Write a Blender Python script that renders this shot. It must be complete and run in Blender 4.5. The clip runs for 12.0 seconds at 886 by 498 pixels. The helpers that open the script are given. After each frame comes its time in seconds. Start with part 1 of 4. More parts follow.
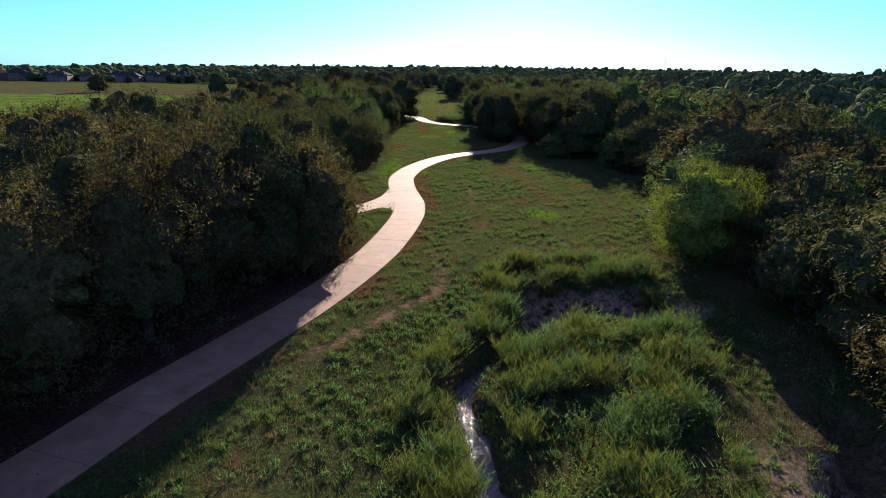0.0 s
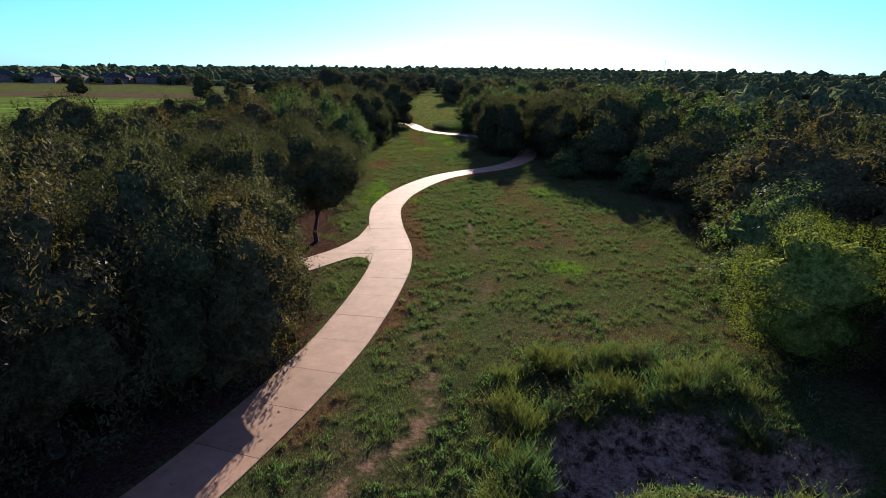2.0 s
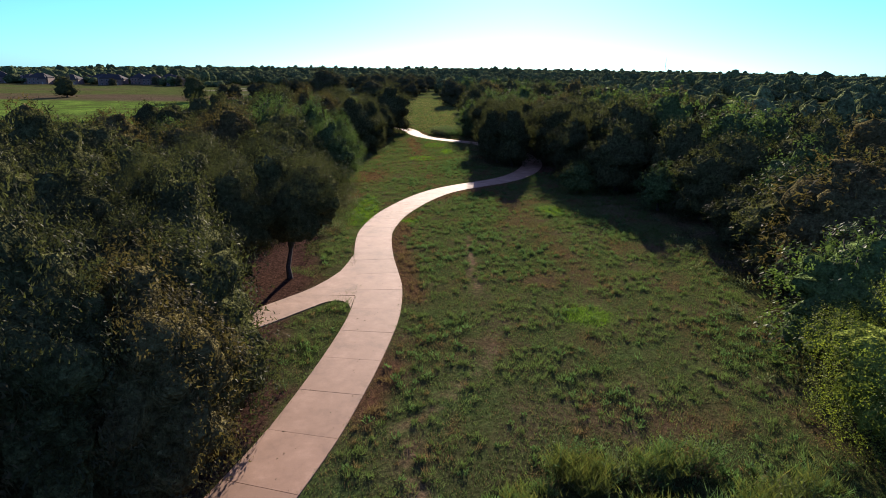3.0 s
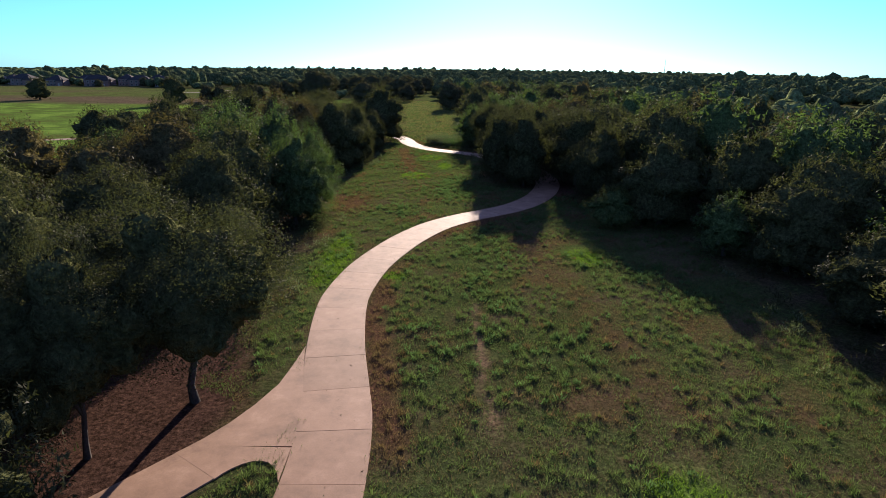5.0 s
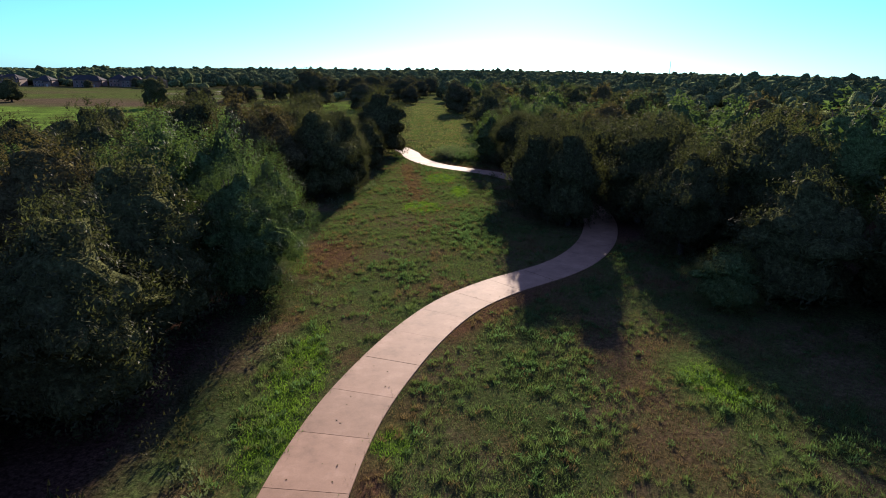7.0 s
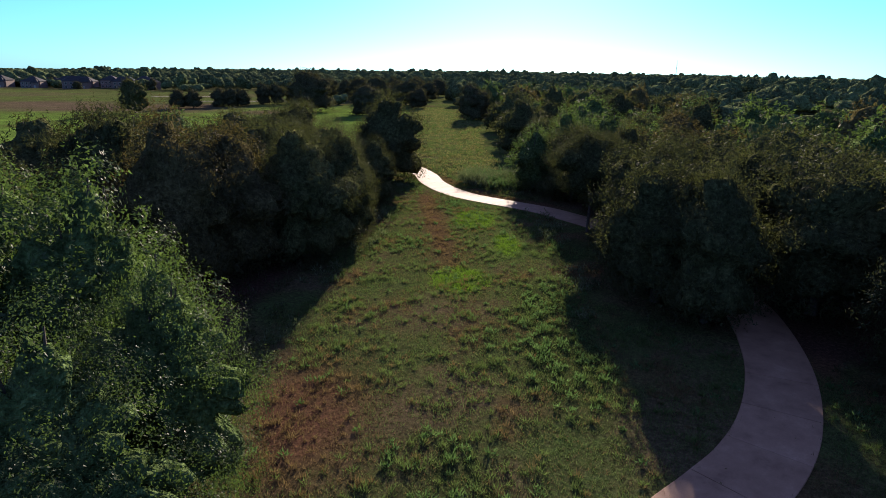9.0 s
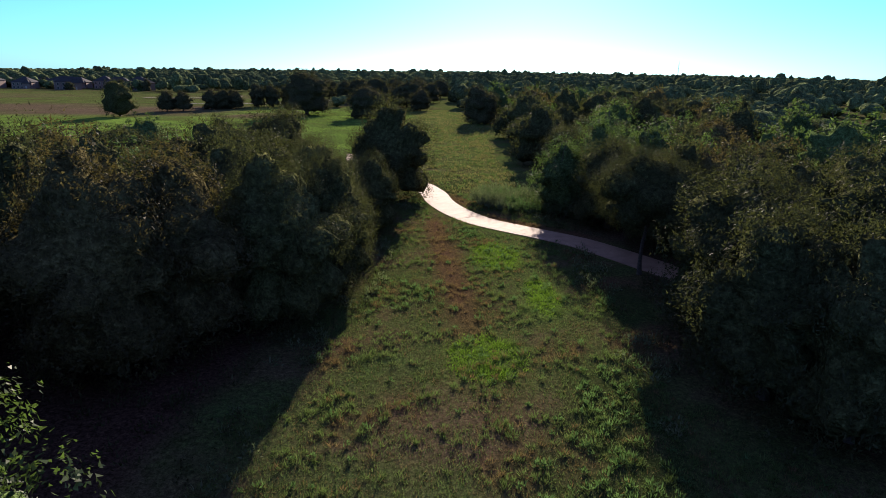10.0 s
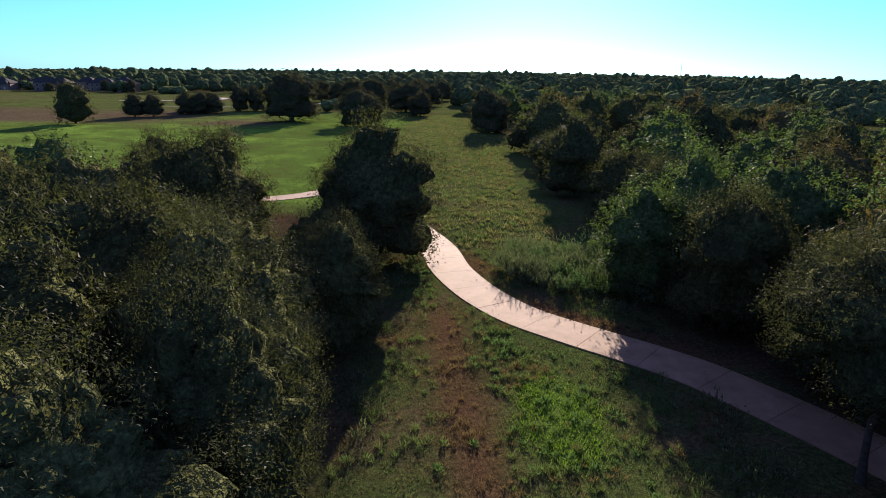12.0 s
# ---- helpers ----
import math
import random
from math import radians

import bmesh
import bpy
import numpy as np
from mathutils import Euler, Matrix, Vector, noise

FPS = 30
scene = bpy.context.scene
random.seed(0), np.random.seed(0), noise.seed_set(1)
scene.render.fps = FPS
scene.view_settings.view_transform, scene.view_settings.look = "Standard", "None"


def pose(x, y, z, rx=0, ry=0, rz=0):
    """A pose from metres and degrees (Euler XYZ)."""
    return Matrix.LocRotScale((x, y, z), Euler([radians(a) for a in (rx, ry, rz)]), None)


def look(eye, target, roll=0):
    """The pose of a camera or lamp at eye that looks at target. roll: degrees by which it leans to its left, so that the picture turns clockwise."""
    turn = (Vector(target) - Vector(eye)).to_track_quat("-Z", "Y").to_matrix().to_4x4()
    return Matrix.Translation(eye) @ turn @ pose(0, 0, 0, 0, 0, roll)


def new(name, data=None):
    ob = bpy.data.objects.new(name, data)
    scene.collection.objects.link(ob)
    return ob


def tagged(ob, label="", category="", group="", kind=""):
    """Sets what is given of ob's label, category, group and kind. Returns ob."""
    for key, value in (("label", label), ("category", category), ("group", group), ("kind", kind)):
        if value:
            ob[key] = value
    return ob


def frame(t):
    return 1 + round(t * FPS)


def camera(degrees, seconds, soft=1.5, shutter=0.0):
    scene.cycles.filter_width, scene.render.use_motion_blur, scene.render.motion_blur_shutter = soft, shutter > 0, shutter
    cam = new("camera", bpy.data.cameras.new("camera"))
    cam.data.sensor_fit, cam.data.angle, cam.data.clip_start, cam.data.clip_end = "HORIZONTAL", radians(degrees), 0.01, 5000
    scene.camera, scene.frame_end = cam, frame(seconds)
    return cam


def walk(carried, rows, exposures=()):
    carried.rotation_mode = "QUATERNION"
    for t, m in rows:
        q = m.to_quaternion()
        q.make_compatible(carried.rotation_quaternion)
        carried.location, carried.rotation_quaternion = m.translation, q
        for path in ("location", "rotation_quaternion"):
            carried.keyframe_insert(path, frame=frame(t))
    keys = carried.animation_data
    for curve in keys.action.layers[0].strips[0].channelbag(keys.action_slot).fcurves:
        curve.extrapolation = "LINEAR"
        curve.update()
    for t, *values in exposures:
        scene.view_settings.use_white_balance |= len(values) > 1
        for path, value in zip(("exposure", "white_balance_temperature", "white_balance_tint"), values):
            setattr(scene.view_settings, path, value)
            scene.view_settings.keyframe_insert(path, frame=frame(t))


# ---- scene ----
cam = camera(72.0, 12.0, soft=0.9)
PATH = [
    (0, (0.671, 0.398, 14.215), (0.671, 2.313, 13.638), 0.64),
    (0.5, (0.736, 4.23, 14.21), (0.738, 6.146, 13.633), 0.65),
    (1, (0.817, 7.855, 14.354), (0.82, 9.77, 13.777), 0.66),
    (1.5, (0.983, 11.54, 14.511), (0.987, 13.455, 13.937), 0.67),
    (2, (1.14, 15.459, 14.694), (1.144, 17.375, 14.119), 0.68),
    (2.5, (1.232, 19.641, 14.851), (1.236, 21.557, 14.278), 0.69),
    (3, (1.373, 23.869, 15.03), (1.378, 25.785, 14.457), 0.70),
    (5, (1.464, 41.111, 14.9), (1.475, 43.028, 14.33), 0.74),
    (5.5, (1.445, 46.023, 14.885), (1.457, 47.939, 14.315), 0.76),
    (6, (1.166, 51.303, 14.774), (1.177, 53.22, 14.205), 0.77),
    (6.5, (0.706, 56.938, 14.668), (0.713, 58.856, 14.099), 0.78),
    (7, (0.041, 62.665, 14.58), (0.045, 64.583, 14.012), 0.79),
    (9, (-3.248, 86.87, 14.337), (-3.252, 88.789, 13.772), 0.83),
    (9.5, (-3.894, 92.793, 14.434), (-3.898, 94.712, 13.869), 0.84),
    (10, (-4.434, 98.792, 14.488), (-4.439, 100.71, 13.924), 0.85),
    (10.5, (-4.836, 104.782, 14.537), (-4.84, 106.701, 13.972), 0.86),
    (11, (-5.106, 110.829, 14.508), (-5.11, 112.748, 13.944), 0.87),
    (11.5, (-5.278, 116.818, 14.516), (-5.283, 118.737, 13.953), 0.88),
    (12, (-5.439, 122.726, 14.508), (-5.444, 124.645, 13.945), 0.89),
]
walk(cam, [(t, look(eye, target, roll)) for t, eye, target, roll in PATH])

# ---- light ----
SUN_AZ, SUN_EL = radians(7.0), radians(17.0)
TO_SUN = Vector((math.sin(SUN_AZ) * math.cos(SUN_EL), math.cos(SUN_AZ) * math.cos(SUN_EL), math.sin(SUN_EL)))
scene.view_settings.exposure = 1.66
world = bpy.data.worlds.new("world")
scene.world = world
world.use_nodes = True
wn, wl = world.node_tree.nodes, world.node_tree.links
wn.clear()
sky = wn.new("ShaderNodeTexSky")
sky.sky_type, sky.sun_disc = "NISHITA", False
sky.sun_elevation, sky.sun_rotation = SUN_EL, SUN_AZ
sky.air_density, sky.dust_density, sky.ozone_density = 1.0, 0.2, 4.0
# cyan towards the horizon, paler overhead
up = wn.new("ShaderNodeSeparateXYZ")
wl.new(wn.new("ShaderNodeTexCoord").outputs["Generated"], up.inputs[0])
rise = wn.new("ShaderNodeMapRange")
rise.interpolation_type = "SMOOTHSTEP"
rise.inputs["From Min"].default_value, rise.inputs["From Max"].default_value = 0.12, 0.34
wl.new(up.outputs["Z"], rise.inputs["Value"])
hue = wn.new("ShaderNodeMix")
hue.data_type = "RGBA"
hue.inputs[6].default_value, hue.inputs[7].default_value = (0.33, 0.71, 1.27, 1), (1.34, 1.0, 1.26, 1)
wl.new(rise.outputs[0], hue.inputs[0])
tint = wn.new("ShaderNodeMix")
tint.data_type, tint.blend_type = "RGBA", "MULTIPLY"
tint.inputs[0].default_value = 1.0
wl.new(hue.outputs[2], tint.inputs[7])
back = wn.new("ShaderNodeBackground")
back.inputs["Strength"].default_value = 0.064
wl.new(sky.outputs[0], tint.inputs[6])
wl.new(tint.outputs[2], back.inputs[0])
wl.new(back.outputs[0], wn.new("ShaderNodeOutputWorld").inputs[0])
sun = new("sun", bpy.data.lights.new("sun", "SUN"))
sun.data.energy, sun.data.angle, sun.data.color = 4.5, radians(0.55), (1.0, 0.84, 0.70)
sun.matrix_world = look(TO_SUN * 100, (0, 0, 0))


# ---- materials ----
def material(name):
    m = bpy.data.materials.new(name)
    m.use_nodes = True
    m.node_tree.nodes.clear()
    return m, m.node_tree.nodes, m.node_tree.links


def ramp(n, l, fac, stops):
    r = n.new("ShaderNodeValToRGB")
    r.color_ramp.elements[0].position, r.color_ramp.elements[0].color = stops[0][0], (*stops[0][1], 1)
    r.color_ramp.elements[1].position, r.color_ramp.elements[1].color = stops[-1][0], (*stops[-1][1], 1)
    for p, c in stops[1:-1]:
        r.color_ramp.elements.new(p).color = (*c, 1)
    l.new(fac, r.inputs[0])
    return r.outputs[0]


def noise_tex(n, l, vec, scale, detail=4.0, rough=0.6):
    t = n.new("ShaderNodeTexNoise")
    t.inputs["Scale"].default_value, t.inputs["Detail"].default_value, t.inputs["Roughness"].default_value = scale, detail, rough
    if vec is not None:
        l.new(vec, t.inputs["Vector"])
    return t.outputs[0]


def mix(n, l, fac, a, b, mode="MIX"):
    m = n.new("ShaderNodeMix")
    m.data_type, m.blend_type = "RGBA", mode
    for socket, value in ((m.inputs[0], fac), (m.inputs[6], a), (m.inputs[7], b)):
        if isinstance(value, bpy.types.NodeSocket):
            l.new(value, socket)
        elif isinstance(value, tuple):
            socket.default_value = (*value, 1)
        else:
            socket.default_value = value
    return m.outputs[2]


def maths(n, l, op, a, b=0.0):
    m = n.new("ShaderNodeMath")
    m.operation = op
    for socket, value in zip(m.inputs, (a, b)):
        if isinstance(value, bpy.types.NodeSocket):
            l.new(value, socket)
        else:
            socket.default_value = value
    return m.outputs[0]


def finish(n, l, colour, rough=0.8, bump=None, strength=0.3, distance=0.02, metal=0.0, spec=0.3):
    p = n.new("ShaderNodeBsdfPrincipled")
    if isinstance(colour, tuple):
        p.inputs["Base Color"].default_value = (*colour, 1)
    else:
        l.new(colour, p.inputs["Base Color"])
    p.inputs["Roughness"].default_value, p.inputs["Metallic"].default_value = rough, metal
    p.inputs["Specular IOR Level"].default_value = spec
    if bump is not None:
        b = n.new("ShaderNodeBump")
        b.inputs["Strength"].default_value, b.inputs["Distance"].default_value = strength, distance
        l.new(bump, b.inputs["Height"])
        l.new(b.outputs[0], p.inputs["Normal"])
    l.new(p.outputs[0], n.new("ShaderNodeOutputMaterial").inputs[0])
    return p


def leaf_material(name, dark, light, tip, through_light=0.3, gloss=0.025, glow=(1.05, 1.22, 0.80), hue="", dense=0.0):
    """Leaves: colour varies from tree to tree and from leaf to leaf; thin, so part of the light comes through.
    dense: the size in metres of the leaves of a closed canopy, where they are too many to stand singly."""
    m, n, l = material(name)
    info, geo = n.new("ShaderNodeObjectInfo"), n.new("ShaderNodeNewGeometry")
    vary = info.outputs["Random"]
    if hue:
        own = n.new("ShaderNodeAttribute")
        own.attribute_name = hue
        vary = own.outputs["Fac"]
    base = mix(n, l, vary, dark, light)
    if dense:
        cells = n.new("ShaderNodeTexVoronoi")
        cells.inputs["Scale"].default_value = 1.0 / dense
        l.new(geo.outputs["Position"], cells.inputs["Vector"])
        one = n.new("ShaderNodeSeparateColor")
        l.new(cells.outputs["Color"], one.inputs[0])
        island = one.outputs[0]
        sprig = noise_tex(n, l, geo.outputs["Position"], 0.28 / dense, 3.0, 0.6)
    else:
        island = geo.outputs["Random Per Island"]
    col = mix(n, l, maths(n, l, "MULTIPLY", maths(n, l, "POWER", island, 3.0), 0.55), base, tip)
    bright = maths(n, l, "ADD", maths(n, l, "MULTIPLY", maths(n, l, "FRACT", maths(n, l, "MULTIPLY", island, 57.0)), 0.5), 0.75)
    col = mix(n, l, 1.0, col, bright, "MULTIPLY")
    d, t, g = n.new("ShaderNodeBsdfDiffuse"), n.new("ShaderNodeBsdfTranslucent"), n.new("ShaderNodeBsdfGlossy")
    g.inputs["Roughness"].default_value = 0.42
    if dense:
        col = mix(n, l, 1.0, col, ramp(n, l, sprig, [(0.35, (0.55, 0.55, 0.55)), (0.65, (1.45, 1.45, 1.45))]), "MULTIPLY")
        bump = n.new("ShaderNodeBump")
        bump.inputs["Strength"].default_value, bump.inputs["Distance"].default_value = 1.0, dense * 1.6
        l.new(maths(n, l, "ADD", maths(n, l, "MULTIPLY", sprig, 3.0), island), bump.inputs["Height"])
        for shader in (d, t, g):
            l.new(bump.outputs[0], shader.inputs["Normal"])
    l.new(col, d.inputs[0])
    l.new(mix(n, l, 1.0, col, glow, "MULTIPLY"), t.inputs[0])
    a, b = n.new("ShaderNodeMixShader"), n.new("ShaderNodeMixShader")
    a.inputs[0].default_value, b.inputs[0].default_value = through_light, gloss
    l.new(d.outputs[0], a.inputs[1]), l.new(t.outputs[0], a.inputs[2])
    l.new(a.outputs[0], b.inputs[1]), l.new(g.outputs[0], b.inputs[2])
    l.new(b.outputs[0], n.new("ShaderNodeOutputMaterial").inputs[0])
    return m


FOLIAGE = {
    "elm": ((0.029, 0.031, 0.014), (0.043, 0.046, 0.019), (0.062, 0.066, 0.029), 0.36, 0.006, (1.30, 1.42, 0.88)),
    "ash": ((0.035, 0.052, 0.019), (0.048, 0.072, 0.024), (0.076, 0.102, 0.043), 0.42, 0.012, (1.45, 1.65, 0.85)),
    "bronze": ((0.044, 0.039, 0.018), (0.058, 0.050, 0.021), (0.080, 0.070, 0.034), 0.38, 0.006, (1.5, 1.45, 0.85)),
    "sapling": ((0.072, 0.098, 0.022), (0.090, 0.116, 0.024), (0.170, 0.180, 0.036), 0.44, 0.008, (1.9, 2.0, 0.9)),
    "oak": ((0.034, 0.033, 0.018), (0.042, 0.041, 0.021), (0.060, 0.059, 0.030), 0.26, 0.004, (1.4, 1.5, 0.9)),
    "wood": ((0.040, 0.048, 0.023), (0.070, 0.088, 0.039), (0.090, 0.108, 0.050), 0.38, 0.002, (1.6, 1.8, 1.1), "crown_hue"),
}
LEAF = {key: leaf_material(key + "_leaves", *values) for key, values in FOLIAGE.items()}
CANOPY = {key: leaf_material(key + "_canopy", *[tuple(1.4 * v for v in c) for c in values[:3]], 0.0, 0.0, values[5], *values[6:], dense=0.40 if key == "wood" else 0.10) for key, values in FOLIAGE.items()}
LEAF.update({
    "grass": leaf_material("grass_blades", (0.070, 0.096, 0.034), (0.070, 0.096, 0.034), (0.112, 0.132, 0.060), 0.45, 0.0),
    "fresh": leaf_material("fresh_grass_blades", (0.092, 0.150, 0.022), (0.092, 0.150, 0.022), (0.150, 0.205, 0.034), 0.45, 0.0),
    "dry": leaf_material("dry_grass_blades", (0.112, 0.072, 0.040), (0.112, 0.072, 0.040), (0.180, 0.125, 0.074), 0.4, 0.0),
    "straw": leaf_material("straw_grass_blades", (0.120, 0.108, 0.048), (0.120, 0.108, 0.048), (0.200, 0.165, 0.085), 0.4, 0.0),
    "weed": leaf_material("weed_leaves", (0.048, 0.082, 0.030), (0.048, 0.082, 0.030), (0.100, 0.140, 0.062), 0.42, 0.01, (1.3, 1.5, 1.0)),
    "reed": leaf_material("reed_leaves", (0.064, 0.082, 0.023), (0.064, 0.082, 0.023), (0.140, 0.124, 0.046), 0.42, 0.01, (1.3, 1.35, 0.8)),
    "willow": leaf_material("yellow_weed_leaves", (0.066, 0.090, 0.025), (0.066, 0.090, 0.025), (0.134, 0.142, 0.050), 0.42, 0.01, (1.4, 1.5, 0.9)),
    "sedge": leaf_material("sedge_leaves", (0.070, 0.084, 0.044), (0.070, 0.084, 0.044), (0.170, 0.165, 0.110), 0.40, 0.01),
})

BARK, n, l = material("bark")
tc = n.new("ShaderNodeTexCoord")
f = noise_tex(n, l, tc.outputs["Object"], 6.0)
finish(n, l, ramp(n, l, f, [(0.3, (0.026, 0.020, 0.016)), (0.7, (0.070, 0.054, 0.042))]), 0.9, f, 0.8, 0.05)

GROUND, n, l = material("ground")
geo = n.new("ShaderNodeNewGeometry")
pos = geo.outputs["Position"]


def layer(name):
    a = n.new("ShaderNodeAttribute")
    a.attribute_name = name
    return a.outputs["Fac"]


patch, fine, grit = noise_tex(n, l, pos, 0.16, 5.0, 0.65), noise_tex(n, l, pos, 2.4, 5.0, 0.7), noise_tex(n, l, pos, 14.0, 3.0, 0.6)
turf = ramp(n, l, patch, [(0.30, (0.124, 0.088, 0.056)), (0.43, (0.104, 0.086, 0.046)), (0.50, (0.078, 0.090, 0.034)), (0.64, (0.064, 0.100, 0.032))])
turf = mix(n, l, layer("dry"), turf, ramp(n, l, fine, [(0.3, (0.080, 0.042, 0.028)), (0.7, (0.185, 0.090, 0.056))]))
turf = mix(n, l, layer("lush"), turf, ramp(n, l, fine, [(0.3, (0.030, 0.042, 0.014)), (0.7, (0.050, 0.082, 0.022))]))
turf = mix(n, l, ramp(n, l, fine, [(0.38, (0, 0, 0)), (0.62, (0.6, 0.6, 0.6))]), turf, (0.044, 0.038, 0.022))
lawn = ramp(n, l, noise_tex(n, l, pos, 0.09, 6.0, 0.7), [(0.36, (0.096, 0.112, 0.034)), (0.48, (0.098, 0.158, 0.034)), (0.62, (0.165, 0.262, 0.048))])
turf = mix(n, l, layer("lawn"), turf, lawn)
soil = ramp(n, l, noise_tex(n, l, pos, 0.12, 6.0, 0.75), [(0.3, (0.084, 0.062, 0.042)), (0.7, (0.140, 0.104, 0.070))])
turf = mix(n, l, layer("field"), turf, soil)
mulch = ramp(n, l, noise_tex(n, l, pos, 5.0, 6.0, 0.75), [(0.35, (0.030, 0.018, 0.014)), (0.65, (0.098, 0.056, 0.043))])
turf = mix(n, l, layer("mulch"), turf, mulch)
worn = maths(n, l, "MULTIPLY", layer("worn"), ramp(n, l, noise_tex(n, l, pos, 0.9, 4.0), [(0.40, (0, 0, 0)), (0.58, (1, 1, 1))]))
turf = mix(n, l, worn, turf, (0.25, 0.155, 0.105))
clay = ramp(n, l, noise_tex(n, l, pos, 1.6, 6.0, 0.7), [(0.40, (0.050, 0.036, 0.028)), (0.50, (0.26, 0.185, 0.142)), (0.7, (0.38, 0.28, 0.220))])
turf = mix(n, l, layer("clay"), turf, clay)
turf = mix(n, l, 1.0, turf, ramp(n, l, grit, [(0.3, (0.50, 0.50, 0.50)), (0.7, (0.98, 0.98, 0.98))]), "MULTIPLY")
mat_of_stems = noise_tex(n, l, pos, 4.5, 6.0, 0.85)
turf = mix(n, l, 1.0, turf, ramp(n, l, mat_of_stems, [(0.36, (0.42, 0.44, 0.40)), (0.50, (0.95, 0.95, 0.95)), (0.64, (1.7, 1.65, 1.5))]), "MULTIPLY")
soft = n.new("ShaderNodeBsdfDiffuse")
bump = n.new("ShaderNodeBump")
bump.inputs["Strength"].default_value, bump.inputs["Distance"].default_value = 0.6, 0.1
l.new(maths(n, l, "ADD", fine, mat_of_stems), bump.inputs["Height"])
l.new(turf, soft.inputs["Color"]), l.new(bump.outputs[0], soft.inputs["Normal"])
l.new(soft.outputs[0], n.new("ShaderNodeOutputMaterial").inputs[0])

CONCRETE, n, l = material("concrete")
pos = n.new("ShaderNodeNewGeometry").outputs["Position"]
info = n.new("ShaderNodeObjectInfo")
blot, grain = noise_tex(n, l, pos, 0.7, 6.0, 0.7), noise_tex(n, l, pos, 22.0, 3.0, 0.6)
col = ramp(n, l, blot, [(0.32, (0.190, 0.106, 0.068)), (0.46, (0.262, 0.150, 0.096)), (0.55, (0.285, 0.166, 0.108)), (0.70, (0.350, 0.214, 0.146))])
col = mix(n, l, 1.0, col, ramp(n, l, grain, [(0.25, (0.86, 0.86, 0.86)), (0.75, (1.08, 1.08, 1.08))]), "MULTIPLY")
col = mix(n, l, 1.0, col, ramp(n, l, info.outputs["Random"], [(0.0, (0.72, 0.71, 0.70)), (1.0, (0.88, 0.88, 0.88))]), "MULTIPLY")
stain = ramp(n, l, noise_tex(n, l, pos, 3.2, 5.0, 0.75), [(0.62, (0, 0, 0)), (0.72, (0.35, 0.35, 0.35))])
col = mix(n, l, stain, col, (0.16, 0.12, 0.10))
finish(n, l, col, 0.8, grain, 0.25, 0.01)

GRAVEL, n, l = material("gravel_road")
pos = n.new("ShaderNodeNewGeometry").outputs["Position"]
g = noise_tex(n, l, pos, 1.2, 6.0)
finish(n, l, ramp(n, l, g, [(0.3, (0.13, 0.10, 0.08)), (0.7, (0.20, 0.16, 0.13))]), 0.9, g, 0.3)

WATER, n, l = material("creek_water")
pos = n.new("ShaderNodeNewGeometry").outputs["Position"]
finish(n, l, (0.030, 0.024, 0.018), 0.07, noise_tex(n, l, pos, 7.0, 4.0), 0.9, 0.07, spec=0.6)


def plain(name, colour, rough=0.7, scale=3.0, spread=0.25, metal=0.0):
    m, n, l = material(name)
    t = n.new("ShaderNodeTexCoord")
    f = noise_tex(n, l, t.outputs["Object"], scale)
    lo, hi = tuple(c * (1 - spread) for c in colour), tuple(min(1, c * (1 + spread)) for c in colour)
    finish(n, l, ramp(n, l, f, [(0.3, lo), (0.7, hi)]), rough, f, 0.1, metal=metal, spec=0.5 if rough < 0.5 else 0.08)
    return m


BRICK, ROOF, GLASS = plain("house_brick", (0.15, 0.105, 0.090)), plain("roof_shingle", (0.040, 0.037, 0.038), 0.9), plain("window_glass", (0.03, 0.035, 0.04), 0.1)
TRIM, STONE = plain("house_trim", (0.30, 0.26, 0.22)), plain("house_stone", (0.26, 0.20, 0.16))
CARPAINT, RUBBER, STEEL = plain("white_car_paint", (0.75, 0.75, 0.76), 0.25, spread=0.03), plain("rubber", (0.02, 0.02, 0.02), 0.8), plain("galvanised_steel", (0.35, 0.36, 0.38), 0.45, metal=0.8)


# ---- helpers for meshes ----
def poly_mesh(name, verts, faces, mat=None, smooth=False):
    """A mesh from numpy arrays: verts (n, 3) and faces (m, k), all of k corners."""
    verts, faces = np.asarray(verts, np.float32), np.asarray(faces, np.int32)
    me = bpy.data.meshes.new(name)
    me.vertices.add(len(verts))
    me.vertices.foreach_set("co", verts.ravel())
    me.loops.add(faces.size)
    me.loops.foreach_set("vertex_index", faces.ravel())
    me.polygons.add(len(faces))
    me.polygons.foreach_set("loop_start", np.arange(0, faces.size, faces.shape[1], dtype=np.int32))
    if smooth:
        me.polygons.foreach_set("use_smooth", np.ones(len(faces), bool))
    else:
        me.attributes.new("sharp_face", "BOOLEAN", "FACE").data.foreach_set("value", np.ones(len(faces), bool))
    me.update(calc_edges=True)
    if mat:
        me.materials.append(mat)
    return me


def part(name, me, parent, label="", m=None):
    ob = new(name, me)
    ob.parent = parent
    if m is not None:
        ob.matrix_basis = m
    if label:
        ob["label"] = label
    return ob


def thing(name, label, category, group="", kind="", at=(0, 0, 0)):
    ob = tagged(new(name), label, category, group, kind)
    ob.location = at
    return ob


